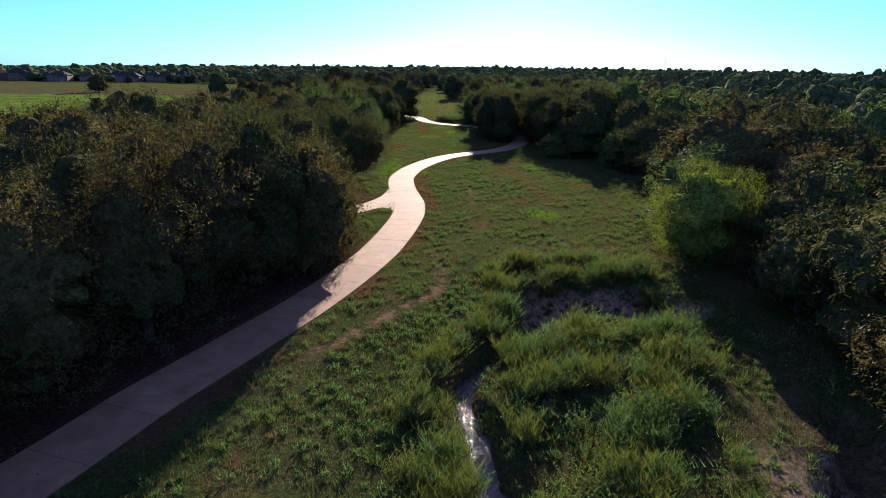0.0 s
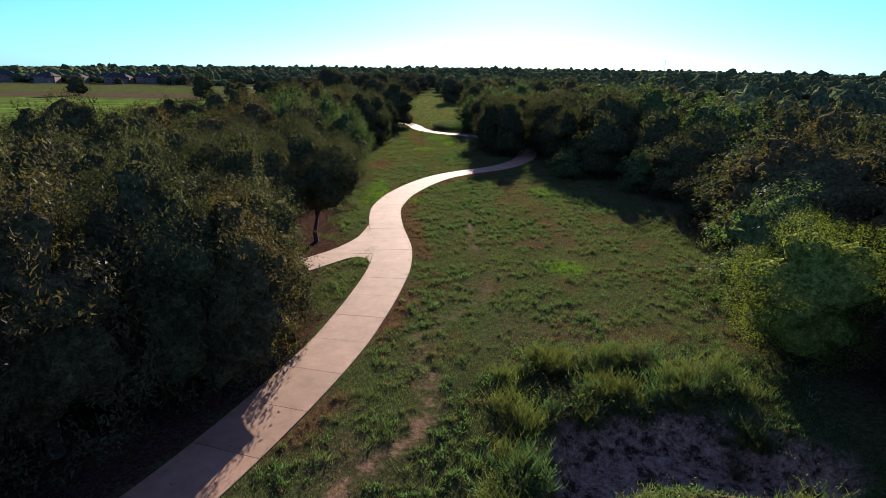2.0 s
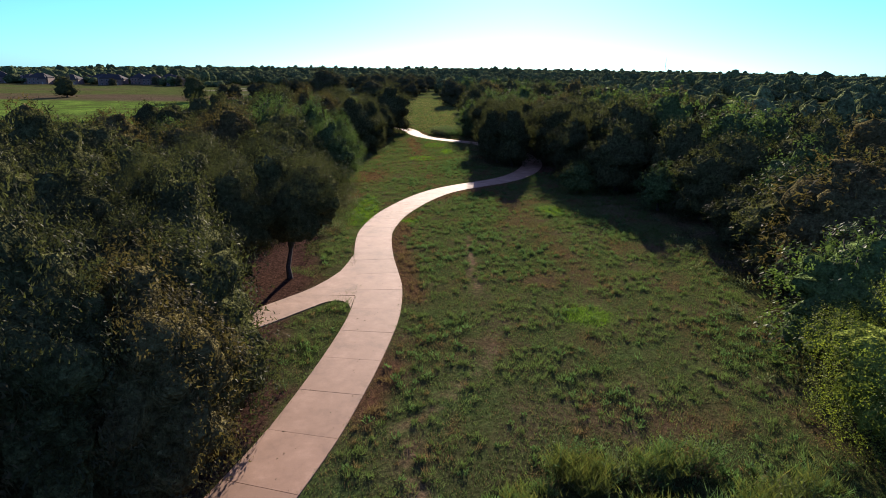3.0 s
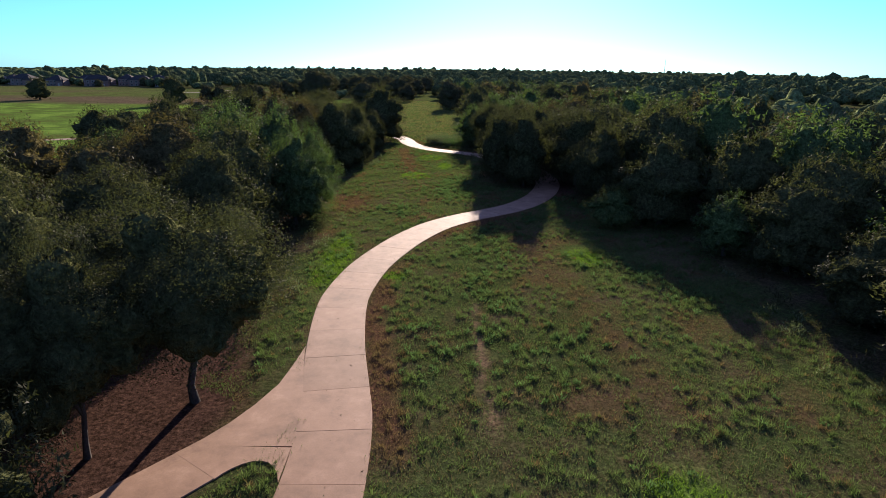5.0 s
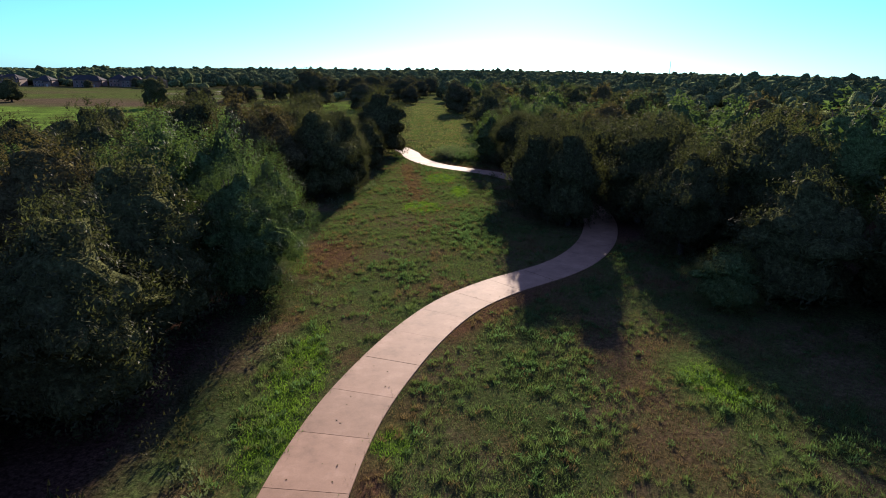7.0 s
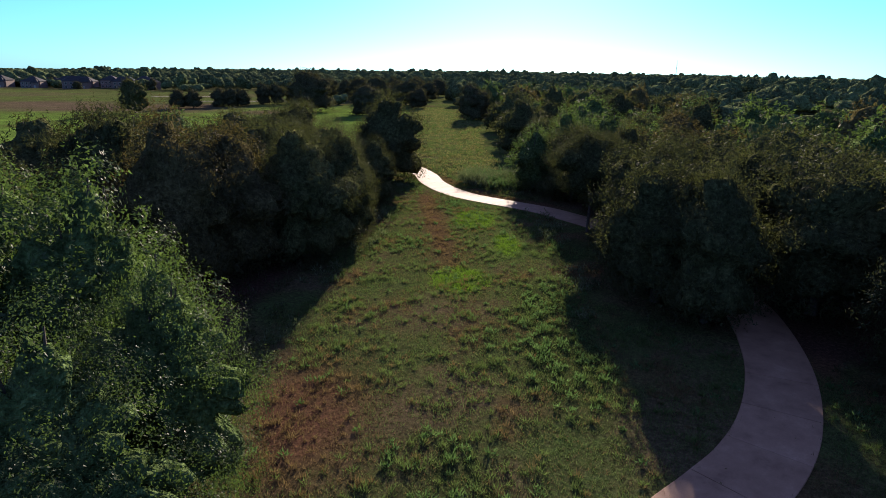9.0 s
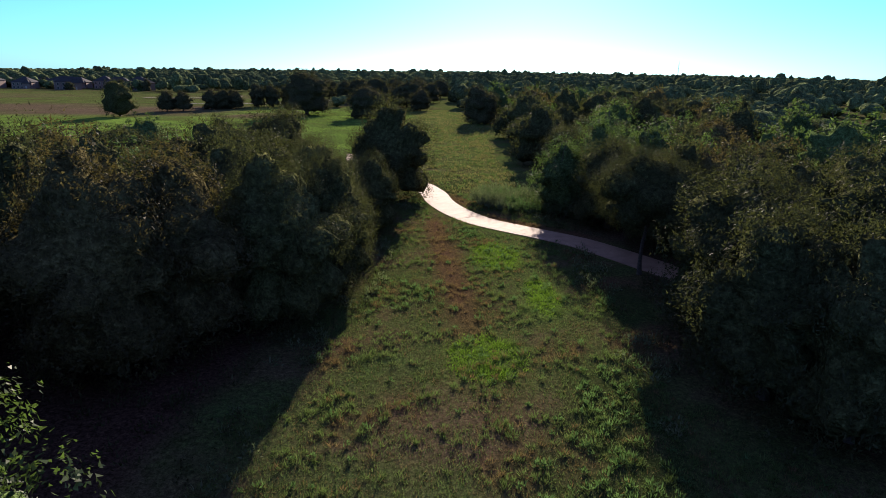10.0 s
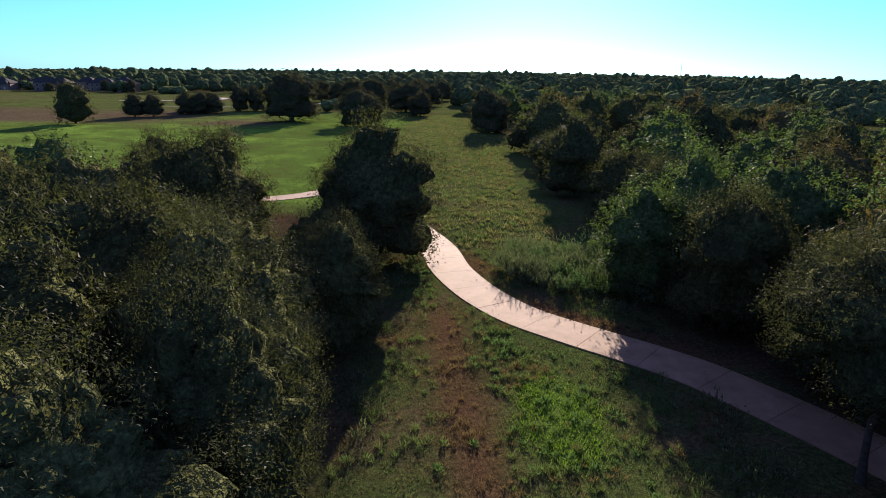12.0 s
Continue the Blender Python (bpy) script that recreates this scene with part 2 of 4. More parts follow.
def boxes(name, items, mat, bevel=0.0):
    """One mesh of boxes, each (cx, cy, cz, sx, sy, sz)."""
    bm = bmesh.new()
    for cx, cy, cz, sx, sy, sz in items:
        bmesh.ops.create_cube(bm, size=1, matrix=Matrix.Translation((cx, cy, cz)) @ Matrix.Diagonal((sx, sy, sz, 1)))
    if bevel:
        bmesh.ops.bevel(bm, geom=bm.edges[:], offset=bevel, segments=2, affect="EDGES")
    me = bpy.data.meshes.new(name)
    bm.to_mesh(me)
    bm.free()
    me.materials.append(mat)
    return me


def unit(v):
    return v / np.maximum(np.linalg.norm(v, axis=-1, keepdims=True), 1e-9)


def blades(base, axis, side, length, width, fold=0.25):
    """Rhombic leaves: arrays of base points, directions, sideways directions, lengths and widths. Returns verts and faces."""
    k = len(base)
    length, width = np.broadcast_to(length, k)[:, None], np.broadcast_to(width, k)[:, None]
    up = np.cross(axis, side)
    mid = base + axis * length * 0.5 + up * width * fold
    v = np.stack([base, mid - side * width * 0.5, base + axis * length, mid + side * width * 0.5], 1).reshape(-1, 3)
    return v, np.arange(4 * k).reshape(k, 4)


def spikes(base, axis, side, length, width):
    """Pointed leaves or blades, one triangle each. Returns verts and faces."""
    k = len(base)
    length, width = np.broadcast_to(length, k)[:, None], np.broadcast_to(width, k)[:, None]
    v = np.stack([base - side * width * 0.5, base + side * width * 0.5, base + axis * length], 1).reshape(-1, 3)
    return v, np.arange(3 * k).reshape(k, 3)


def spline(points, step=0.5):
    """A smooth line through points (Catmull-Rom), sampled about every step metres."""
    p = np.array(points, float)
    p = np.vstack([2 * p[0] - p[1], p, 2 * p[-1] - p[-2]])
    out = []
    for a, b, c, d in zip(p[:-3], p[1:-2], p[2:-1], p[3:]):
        k = max(2, int(np.linalg.norm(c - b) / step))
        t = np.linspace(0, 1, k, endpoint=False)[:, None]
        out.append(0.5 * (2 * b + (c - a) * t + (2 * a - 5 * b + 4 * c - d) * t ** 2 + (3 * b - a - 3 * c + d) * t ** 3))
    return np.vstack(out + [p[-2][None]])


def near_line(x, y, line):
    """The distance of points from a sampled line, and the index of the nearest sample."""
    x, y = np.asarray(x, float), np.asarray(y, float)
    best, index = np.full(x.shape, 1e9), np.zeros(x.shape, int)
    for i, q in enumerate(line):
        d = np.hypot(x - q[0], y - q[1])
        m = d < best
        best[m], index[m] = d[m], i
    return best, index


def step01(v, a, b):
    t = np.clip((np.asarray(v, float) - a) / (b - a), 0, 1)
    return t * t * (3 - 2 * t)


def waves(x, y, seed, size):
    """A smooth random field of about -1 to 1, with features of that size."""
    r = np.random.default_rng(seed)
    out = np.zeros(np.shape(x))
    for _ in range(7):
        a, k, p = r.uniform(0, 6.283), r.uniform(0.6, 1.6) * 6.283 / size, r.uniform(0, 6.283)
        out = out + np.sin((np.cos(a) * x + np.sin(a) * y) * k + p)
    return out / 4.0


# ---- the plan ----
TRAIL = spline([(-19.0, 7), (-15.8, 14), (-13.9, 19.2), (-12.4, 23.8), (-11.2, 26.7), (-9.7, 30.3), (-7.8, 34.9), (-6.0, 40.3), (-4.6, 45.5), (-3.85, 49.6),
                (-3.3, 53.5), (-2.85, 58), (-2.8, 61.2), (-3.0, 64.5), (-3.5, 67.6), (-4.2, 71.8), (-4.75, 77), (-4.75, 80.6), (-4.0, 86), (-2.5, 91.3),
                (-0.7, 95.9), (1.4, 99.7), (4.2, 102.9), (6.9, 105.2), (8.9, 107), (10.8, 109.3), (12.5, 112.1), (14.0, 115.4), (15.25, 119.4), (16.1, 123.6), (16.3, 128.6),
                (15.5, 135), (14.0, 140.4), (11.6, 144.6), (9.2, 148.3), (7.3, 150.8), (5, 152.9), (2.4, 155), (-0.2, 157.3), (-1.8, 159.4), (-3.4, 162.4),
                (-5.0, 167), (-6.2, 173), (-9.2, 180.5), (-14.5, 188), (-18.2, 196), (-19.6, 201.5), (-20.2, 206.5)])
BRANCH = spline([(-7.87, 61.28), (-9.2, 59.5), (-11.2, 56.9), (-14.3, 52.9), (-17.6, 49), (-20.8, 45.1), (-24.0, 42.2), (-27.8, 37.9), (-34, 32.5), (-42, 28)])
SPUR = spline([(-20.0, 196.6), (-22.4, 193.6), (-27, 190.8), (-33, 189.4), (-45, 185), (-60, 176), (-72, 167.5), (-82, 163), (-96, 160), (-125, 158)])
CREEK = spline([(3.2, 6), (2.8, 16), (2.4, 22), (1.8, 26), (2.3, 28.2), (4.0, 30.6), (5.6, 33.4), (8.3, 37.0), (12.2, 37.4), (15.5, 36.2)])
POOL = spline([(18.5, 24), (17.6, 20.5), (15.6, 18.6), (16.5, 14)])


def creek_depth(x, y):
    """The distance from the creek's middle line, and the half width of its bed there."""
    d, i = near_line(x, y, CREEK[::2])
    s = i / len(CREEK[::2])
    half = 0.75 + 1.7 * step01(s, 0.66, 0.84) * (1 - 0.5 * step01(s, 0.93, 1.0))
    e = near_line(x, y, POOL[::2])[0]
    return np.minimum(d, e), np.where(e < d, 1.3, half)


def height(x, y):
    """The ground's height."""
    x, y = np.asarray(x, float), np.asarray(y, float)
    z = 0.06 * waves(x, y, 3, 60.0)
    d, half = creek_depth(x, y)
    z = z - (1.35 + 0.5 * (y > 33.5) - 0.26 * waves(x, y, 12, 2.6)) * (1 - step01(d, half * 0.55, half * 1.35))
    z = z - 0.25 * (1 - step01(d, 2, 9))
    z = z - 2.8 * step01(y, 300, 560) * step01(-x, 40, 200)
    dist = np.hypot(x, y)
    off = np.clip(np.abs(x) / np.maximum(np.abs(y), 1.0), 0, 1.2) / 0.73
    far = step01(dist, 500, 1500)
    return z + far * (1.2 * waves(x, y, 5, 900.0) - 0.6 - 0.0052 * (dist - 500) * off ** 2)


def glade_left(y):
    return np.interp(y, [0, 20, 30, 40, 50, 58, 66, 75, 84, 95, 104, 113, 119, 126, 136, 146, 159, 167, 182, 190, 420], [-16.5, -14.5, -12.5, -9.0, -7.5, -8.0, -7.6, -9.5, -9.2, -9.2, -9.8, -13, -13, -11.8, -10.3, -9.8, -9.8, -8.8, -12.8, -46, -46])


def glade_right(y):
    return np.interp(y, [0, 20, 38, 46, 62, 77, 89, 100, 108, 113, 117, 121, 136, 143, 151, 158, 166, 186, 200, 235, 255, 278, 340, 520], [20, 20, 18, 17, 22, 23.5, 24.5, 24.5, 22, 16.5, 11.5, 6, 6, 6.5, 6.5, 5.2, 4.8, 6, 4, 5, 6.5, 4, 1, -3])


def is_open(x, y):
    """Where no wood stands: glade, lawn and fields."""
    x, y = np.asarray(x, float), np.asarray(y, float)
    glade = (x > glade_left(y)) & (x < glade_right(y)) & (y < 530)
    edge = np.interp(y, [0, 70, 100, 120, 150, 190], [-80, -80, -74, -62, -57, -48]) + 3 * waves(x, y, 9, 50.0)
    field = (x < edge) & (y > np.interp(x, [-420, -100, -60], [150, 112, 130])) & (y < 500 - 0.25 * (x + 100)) & (x > -420)
    lawn = (x < -10) & (x > -60) & (y > 190) & (y < 330)
    meadow = (x > 95) & (x < 210) & (y > 195 + 0.2 * x) & (y < 275 + 0.2 * x)
    south = y < 2
    return glade | field | lawn | meadow | south


FRESH = ((-2.2, 128.0, 2.1, 3.0), (-0.2, 146.4, 2.0, 4.0), (-1.8, 84.0, 0.9, 1.0), (13.5, 89.3, 1.6, 2.4), (10.7, 59.6, 1.5, 1.6), (2.2, 137, 1.2, 3.5), (-6.9, 88, 1.3, 7.0))


def dryness(x, y):
    """0 to 1: how dry and brown the meadow is."""
    x, y = np.asarray(x, float), np.asarray(y, float)
    d = near_line(x, y, TRAIL[::4])[0]
    beside = (1 - step01(np.abs(d - 2.2 + 0.5 * waves(x, y, 41, 7.0)), 0.4, 1.3)) * step01(waves(x, y, 42, 18.0), -0.5, 0.3) * (x > np.interp(y, TRAIL[::4, 1], TRAIL[::4, 0]))
    streak = np.exp(-((x + 4.3 + 0.1 * (y - 146)) / 1.4) ** 2) * step01(y, 118, 132) * (1 - step01(y, 156, 162))
    corner = np.minimum(1.5 * np.exp(-((x + 9.2) / 2.3) ** 2 - ((y - 110.2) / 4.6) ** 2), 1)
    ridge = np.exp(-((x - 9.6 + 0.12 * (y - 90)) / 1.5) ** 2) * step01(y, 60, 70) * (1 - step01(y, 96, 102))
    spots = step01(waves(x, y, 43, 8.0) + 0.4 * waves(x, y, 44, 2.5), 0.35, 0.8) * 0.8
    return np.clip(np.maximum.reduce([beside, streak * 0.9, corner, ridge * 0.45, spots * 0.55]), 0, 1)


def lushness(x, y):
    """0 to 1: how green and tall the meadow is."""
    x, y = np.asarray(x, float), np.asarray(y, float)
    stand = np.exp(-((x - 4.6 - 0.03 * (y - 80)) / 2.6) ** 2) * step01(y, 62, 72) * (1 - step01(y, 98, 103))
    bank = np.exp(-((x - 3.4 - 0.05 * (y - 119)) / 2.4) ** 4 - ((y - 119) / 8.5) ** 4)
    fresh = np.zeros(np.shape(x))
    for cx, cy, rx, ry in FRESH:
        fresh = np.maximum(fresh, np.exp(-((x - cx) / rx) ** 2 - ((y - cy) / ry) ** 2))
    spots = step01(waves(x, y, 52, 11.0) + 0.4 * waves(x, y, 53, 3.0), 0.3, 0.8) * 0.8
    creek = 1 - step01(near_line(x, y, CREEK[::3])[0], 5, 11)
    return np.clip(np.maximum.reduce([bank * 1.3, stand * step01(waves(x, y, 54, 3.5), -0.5, 0.1), spots, creek * 0.8, fresh * 0.7]), 0, 1) * (1 - 0.8 * dryness(x, y))


def littered(x, y):
    """Where leaf litter lies under the trees west of the trail instead of grass."""
    x, y = np.asarray(x, float), np.asarray(y, float)
    return (y < 50 + 1.5 * waves(x, y, 45, 4.0)) & (x < np.interp(y, TRAIL[:, 1], TRAIL[:, 0]) - 1.9)


def bare(x, y):
    """0 to 1: trodden strips with hardly any grass."""
    x, y = np.asarray(x, float), np.asarray(y, float)
    strip_a = 0.7 * np.exp(-((x - 3.75 - 0.15 * np.sin(y) - 0.1 * np.sin(2.7 * y)) / 0.28) ** 2) * step01(y, 62, 66) * (1 - step01(y, 74, 82))
    line = np.interp(y, [28, 31, 34, 38, 41, 47, 53, 60], [-6.5, -4.4, -2.6, 0.4, 0.7, 0.0, 4.0, 5.0])
    strip_b = np.exp(-((x - line - 0.2 * np.sin(2.1 * y)) / 0.42) ** 2) * step01(y, 26, 31) * (1 - 0.55 * step01(y, 40, 44)) * (1 - step01(y, 54, 60))
    return np.maximum(strip_a, strip_b)


# ---- ground ----
def axis_lines(lo, hi, step, far_lo, far_hi, growth=1.14):
    core = np.arange(lo, hi + step / 2, step)
    up, down, s = [hi], [lo], step
    while up[-1] < far_hi:
        s *= growth
        up.append(up[-1] + s)
    s = step
    while down[-1] > far_lo:
        s *= growth
        down.append(down[-1] - s)
    return np.concatenate([np.array(down[:0:-1]), core, np.array(up[1:])])


gx, gy = axis_lines(-22, 22, 0.6, -3600, 3600), axis_lines(45, 176, 0.95, 44, 4600)
gy = np.concatenate([axis_lines(8, 44, 0.5, -900, 8.1, 1.3), gy[gy > 44.8]])
gy = np.unique(gy)
mx, my = np.meshgrid(gx, gy)
px, py = mx.ravel(), my.ravel()
path_d = np.minimum(near_line(px, py, TRAIL[::3])[0], near_line(px, py, BRANCH[::3])[0])
pz = height(px, py) + 0.035 * waves(px, py, 21, 3.0) * step01(path_d, 2.0, 4.0)
w, h = len(gx), len(gy)
ii = (np.arange(h - 1)[:, None] * w + np.arange(w - 1)[None]).ravel()
ground_mesh = poly_mesh("ground", np.stack([px, py, pz], 1), np.stack([ii, ii + 1, ii + w + 1, ii + w], 1), GROUND, True)
creek_d, creek_half = creek_depth(px, py)
layers = {
    "dry": dryness(px, py) * (1 - step01(py, 176, 200)) * (1 - step01(np.abs(px), 25, 40)),
    "lush": lushness(px, py) * (1 - step01(py, 176, 200)) * (1 - step01(np.abs(px), 25, 40)),
    "clay": np.maximum((1 - step01(creek_d, creek_half * 1.0, creek_half * 1.3)) * (py < 45) * np.where(px < 6.2, 0.10, np.where(py < 30, 0.15, 1.0)), 0.95 * np.exp(-((px - 14.6) / 2.6) ** 4 - ((py - 18.8) / 2.4) ** 4)),
    "mulch": np.maximum(littered(px, py) * (px > -45) * 1.0, np.maximum(step01(glade_left(py) + np.where(py < 78, 1.5, -1.6) - px, 0, 2.5) * (px > -50) * (py < 185), step01(px - glade_right(py) - 3.0, 0, 3.0) * 0.8 * (1 - step01(px, 50, 70)) * (1 - step01(py, 160, 180)))),
    "lawn": np.maximum.reduce([
        0.30 * step01(-px, 48, 62) * step01(py, 150, 180) * (1 - step01(py, 480, 540)),
        0.22 * step01(py, 168, 192) * (1 - step01(py, 420, 520)) * step01(px, -30, -18) * (1 - step01(px - glade_right(py), 2, 6)),
        step01(-px, 12, 20) * step01(py, 165, 200) * (1 - step01(py, 318, 336)) * (1 - step01(-px, 68, 92) * step01(py, 274, 282)),
        step01(-px, 50, 60) * step01(py, 100, 125) * (1 - step01(py, 273, 282)),
        0.9 * np.max([np.exp(-((px - cx) / rx) ** 2 - ((py - cy) / ry) ** 2) for cx, cy, rx, ry in FRESH], 0)]),
    "field": np.maximum(0.95 * step01(py, 279, 285) * (1 - step01(py, 330, 345)) * step01(-px, 66, 92) * (0.55 + 0.45 * step01(waves(px * 0.25, py, 33, 14.0), -0.35, 0.25)), 0.5 * step01(py, 386, 396) * (1 - step01(py, 436, 450)) * step01(-px, 78, 104) * step01(waves(px * 0.3, py, 31, 40.0), -0.5, 0.3)) + step01(1 - np.hypot((px + 60) / 13, (py - 291) / 18), 0, 0.3),
    "worn": bare(px, py),
}
for key, values in layers.items():
    ground_mesh.attributes.new(key, "FLOAT", "POINT").data.foreach_set("value", np.clip(values, 0, 1).astype(np.float32))
ground = tagged(new("ground", ground_mesh), "patchy green and brown meadow ground with bare soil", "ground", kind="structure")


# ---- water ----
def ribbon(name, line, half, mat, lift, level=None):
    """A flat strip along a line."""
    t = unit(np.gradient(line, axis=0))
    side = np.stack([t[:, 1], -t[:, 0]], 1) * np.broadcast_to(half, len(line))[:, None]
    a, b = line - side, line + side
    za, zb = (height(a[:, 0], a[:, 1]), height(b[:, 0], b[:, 1])) if level is None else (np.full(len(line), level),) * 2
    v = np.concatenate([np.c_[a, za + lift], np.c_[b, zb + lift]])
    k = len(line)
    i = np.arange(k - 1)
    return poly_mesh(name, v, np.stack([i, i + k, i + k + 1, i + 1], 1), mat)


creek = tagged(new("water", ribbon("water", CREEK[CREEK[:, 1] < 30.6], 0.74, WATER, 0.0, -1.22)), "shallow dark creek water between weedy banks", "water", kind="structure")



# ---- trees ----
def tube(line, radii, sides=7):
    """A tapered tube along a line."""
    line = np.asarray(line, float)
    t = unit(np.gradient(line, axis=0))
    ref = np.where(np.abs(t[:, 2:3]) > 0.9, np.array([[1.0, 0, 0]]), np.array([[0, 0, 1.0]]))
    u = unit(np.cross(t, ref))
    v = np.cross(t, u)
    a = np.linspace(0, 2 * np.pi, sides, endpoint=False)
    ring = u[:, None] * np.cos(a)[None, :, None] + v[:, None] * np.sin(a)[None, :, None]
    verts = (line[:, None] + ring * np.asarray(radii)[:, None, None]).reshape(-1, 3)
    i, j = np.meshgrid(np.arange(len(line) - 1), np.arange(sides), indexing="ij")
    i, j = i.ravel(), j.ravel()
    k = (j + 1) % sides
    return verts, np.stack([i * sides + j, i * sides + k, (i + 1) * sides + k, (i + 1) * sides + j], 1)


def join(pieces):
    vs, fs, o = [], [], 0
    for v, f in pieces:
        vs.append(v)
        fs.append(f + o)
        o += len(v)
    return np.concatenate(vs), np.concatenate(fs)


R0, H0 = 4.0, 8.5
FULL, TALL = 1.07, 1.12
LOD = {"near": (5200, 8, 0.060, 5), "hi": (2100, 8, 0.122, 4), "mid": (740, 7, 0.175, 4), "lo": (290, 6, 0.27, 3)}
# lobes, their size, upright shoots, bare foot
SHAPE = {"elm": (38, 0.21, 0.95, 0.04), "ash": (64, 0.155, 0.35, 0.05), "bronze": (24, 0.27, 0.6, 0.05), "sapling": (18, 0.27, 0.7, 0.05), "oak": (34, 0.25, 0.2, 0.01), "lone": (22, 0.27, 0.8, 0.11), "airy": (26, 0.24, 0.95, 0.08), "thin": (26, 0.25, 0.7, 0.07), "tall": (20, 0.26, 0.8, 0.32)}
for key in ("lone", "airy", "tall"):
    LEAF[key], CANOPY[key] = LEAF["elm"], CANOPY["elm"]
LEAF["thin"], CANOPY["thin"] = LEAF["bronze"], CANOPY["bronze"]
CLOSED = {"lone": 0.76, "airy": 0.76, "thin": 0.64, "ash": 0.74, "sapling": 0.72}  # how far out the inside of a crown is closed; 0.83 for the rest


def ball(level):
    bm = bmesh.new()
    bmesh.ops.create_icosphere(bm, subdivisions=level, radius=1.0)
    v, f = np.array([v.co[:] for v in bm.verts]), np.array([[v.index for v in f.verts] for f in bm.faces])
    bm.free()
    return v, f


BALL = {level: ball(level) for level in (2, 3, 4, 5)}


def dome(r, middle, lobes, radii, squash, core, level, closed):
    """The closed inside of a crown: one uneven skin just within its lobes."""
    u, f = BALL[level]
    far = 1.0 / np.linalg.norm(u / core, axis=1)
    for q, s in zip(lobes, radii):
        o, w = (middle - q) / squash, u / squash
        a, b, c = np.sum(w * w, 1), w @ o, o @ o - s * s
        root = b * b - a * c
        far = np.maximum(far, np.where(root > 0, (np.sqrt(np.maximum(root, 0)) - b) / a, 0))
    return middle + u * (far * (closed + 0.035 * r.normal(size=len(u))))[:, None], f


def make_tree(seed, species, lod):
    """Meshes of one tree, 8.5 m high and 8 m wide: a trunk with limbs, and a crown of leafy twigs round a closed inside."""
    r = np.random.default_rng(seed)
    sprays, per, leaf, level = LOD[lod]
    lobes, size, shoots, foot = SHAPE[species]
    base = H0 * foot
    ch = (H0 - base) / 2
    middle = np.array([0, 0, base + ch * 0.92])
    # lobes spread evenly over the dome, some reaching further than others
    g = (np.arange(lobes) + 0.5) / lobes
    zz, aa = 1.0 - 1.45 * g, np.arange(lobes) * 2.39996 + r.uniform(0, 6.28)
    flat = np.sqrt(np.maximum(1 - zz ** 2, 0.05))
    d = unit(np.stack([np.cos(aa) * flat, np.sin(aa) * flat, zz], 1) + r.normal(0, 0.20, (lobes, 3)))
    reach = r.uniform(0.55, 0.98, (lobes, 1)) if species in ("ash", "lone", "airy", "thin", "sapling") else r.uniform(0.56, 0.90, (lobes, 1))
    taper = np.stack([1 - 0.34 * np.maximum(d[:, 2], 0) ** 0.8] * 2 + [np.full(lobes, 1.06)], 1)
    c = d * taper * reach * np.array([R0, R0, ch]) + middle
    rad = R0 * size * r.uniform(0.68, 1.32, lobes)
    if foot < 0.1:
        a = np.arange(7) * 0.9 + r.uniform(0, 1)
        c = np.vstack([c, np.stack([np.cos(a) * R0 * 0.55, np.sin(a) * R0 * 0.55, base + ch * r.uniform(0.12, 0.40, 7)], 1)])
        rad = np.append(rad, R0 * r.uniform(0.28, 0.40, 7))
    squash = np.array([1, 1, 0.85])
    # trunk and limbs
    wob = r.normal(0, 0.12, (6, 3)) * np.array([1, 1, 0])
    stem = np.c_[np.zeros(6), np.zeros(6), np.linspace(-0.15, base + ch, 6)] + np.cumsum(wob, 0)
    bits = [tube(stem, np.linspace(0.24, 0.10, 6) * np.array([1.35, 1, 1, 1, 1, 1]) * (0.62 if species in ("lone", "tall") else 1.0), 7 if lod in ("near", "hi") else 5)]
    for k in range(min(lobes, 7 if lod != "lo" else 3)):
        s = stem[r.integers(2, 5)]
        mid = (s + c[k]) / 2 + np.array([0, 0, 0.35]) + r.normal(0, 0.15, 3)
        bits.append(tube(spline([s, mid, c[k]], 0.8), np.linspace(0.10, 0.03, len(spline([s, mid, c[k]], 0.8))), 5 if lod in ("near", "hi") else 3))
    tv, tf = join(bits)
    # twigs on the lobes' skins
    pick = r.choice(len(rad), sprays * 3, p=rad ** 2 / np.sum(rad ** 2))
    dirs = unit(r.normal(size=(sprays * 3, 3)) + np.array([0, 0, 0.26]))
    p = c[pick] + dirs * squash * (rad[pick] * r.uniform(0.74, 1.04, sprays * 3))[:, None]
    deep = np.linalg.norm((p - middle) / np.array([R0, R0, ch]), axis=1) < 0.62
    for q, s in zip(c, rad):
        deep |= np.linalg.norm((p - q) / squash, axis=1) < s * 0.72
    keep = np.where(~deep & (p[:, 2] > base * 0.75))[0][:sprays]
    p, dirs = p[keep], dirs[keep]
    k = len(p)
    ax = unit(dirs * 0.7 + np.array([0, 0, shoots]) * r.uniform(0.2, 1.3, (k, 1)) + r.normal(0, 0.35, (k, 3)))
    rising = (dirs[:, 2] > 0.15) & (r.random(k) < 0.32 * shoots)
    ax[rising] = unit(ax[rising] * 0.4 + np.array([0, 0, 1.0]))
    twig = r.uniform(0.25, 0.6, k) * (1 + (1.2 if lod in ("near", "hi") else 0.6) * rising * r.random(k))
    t = np.linspace(0.05, 1.0, per)
    b = (p[:, None] + ax[:, None] * (twig[:, None] * t[None])[..., None]).reshape(-1, 3) + r.normal(0, 1, (k * per, 3)) * np.repeat(np.where(rising, 0.03, 0.10), per)[:, None]
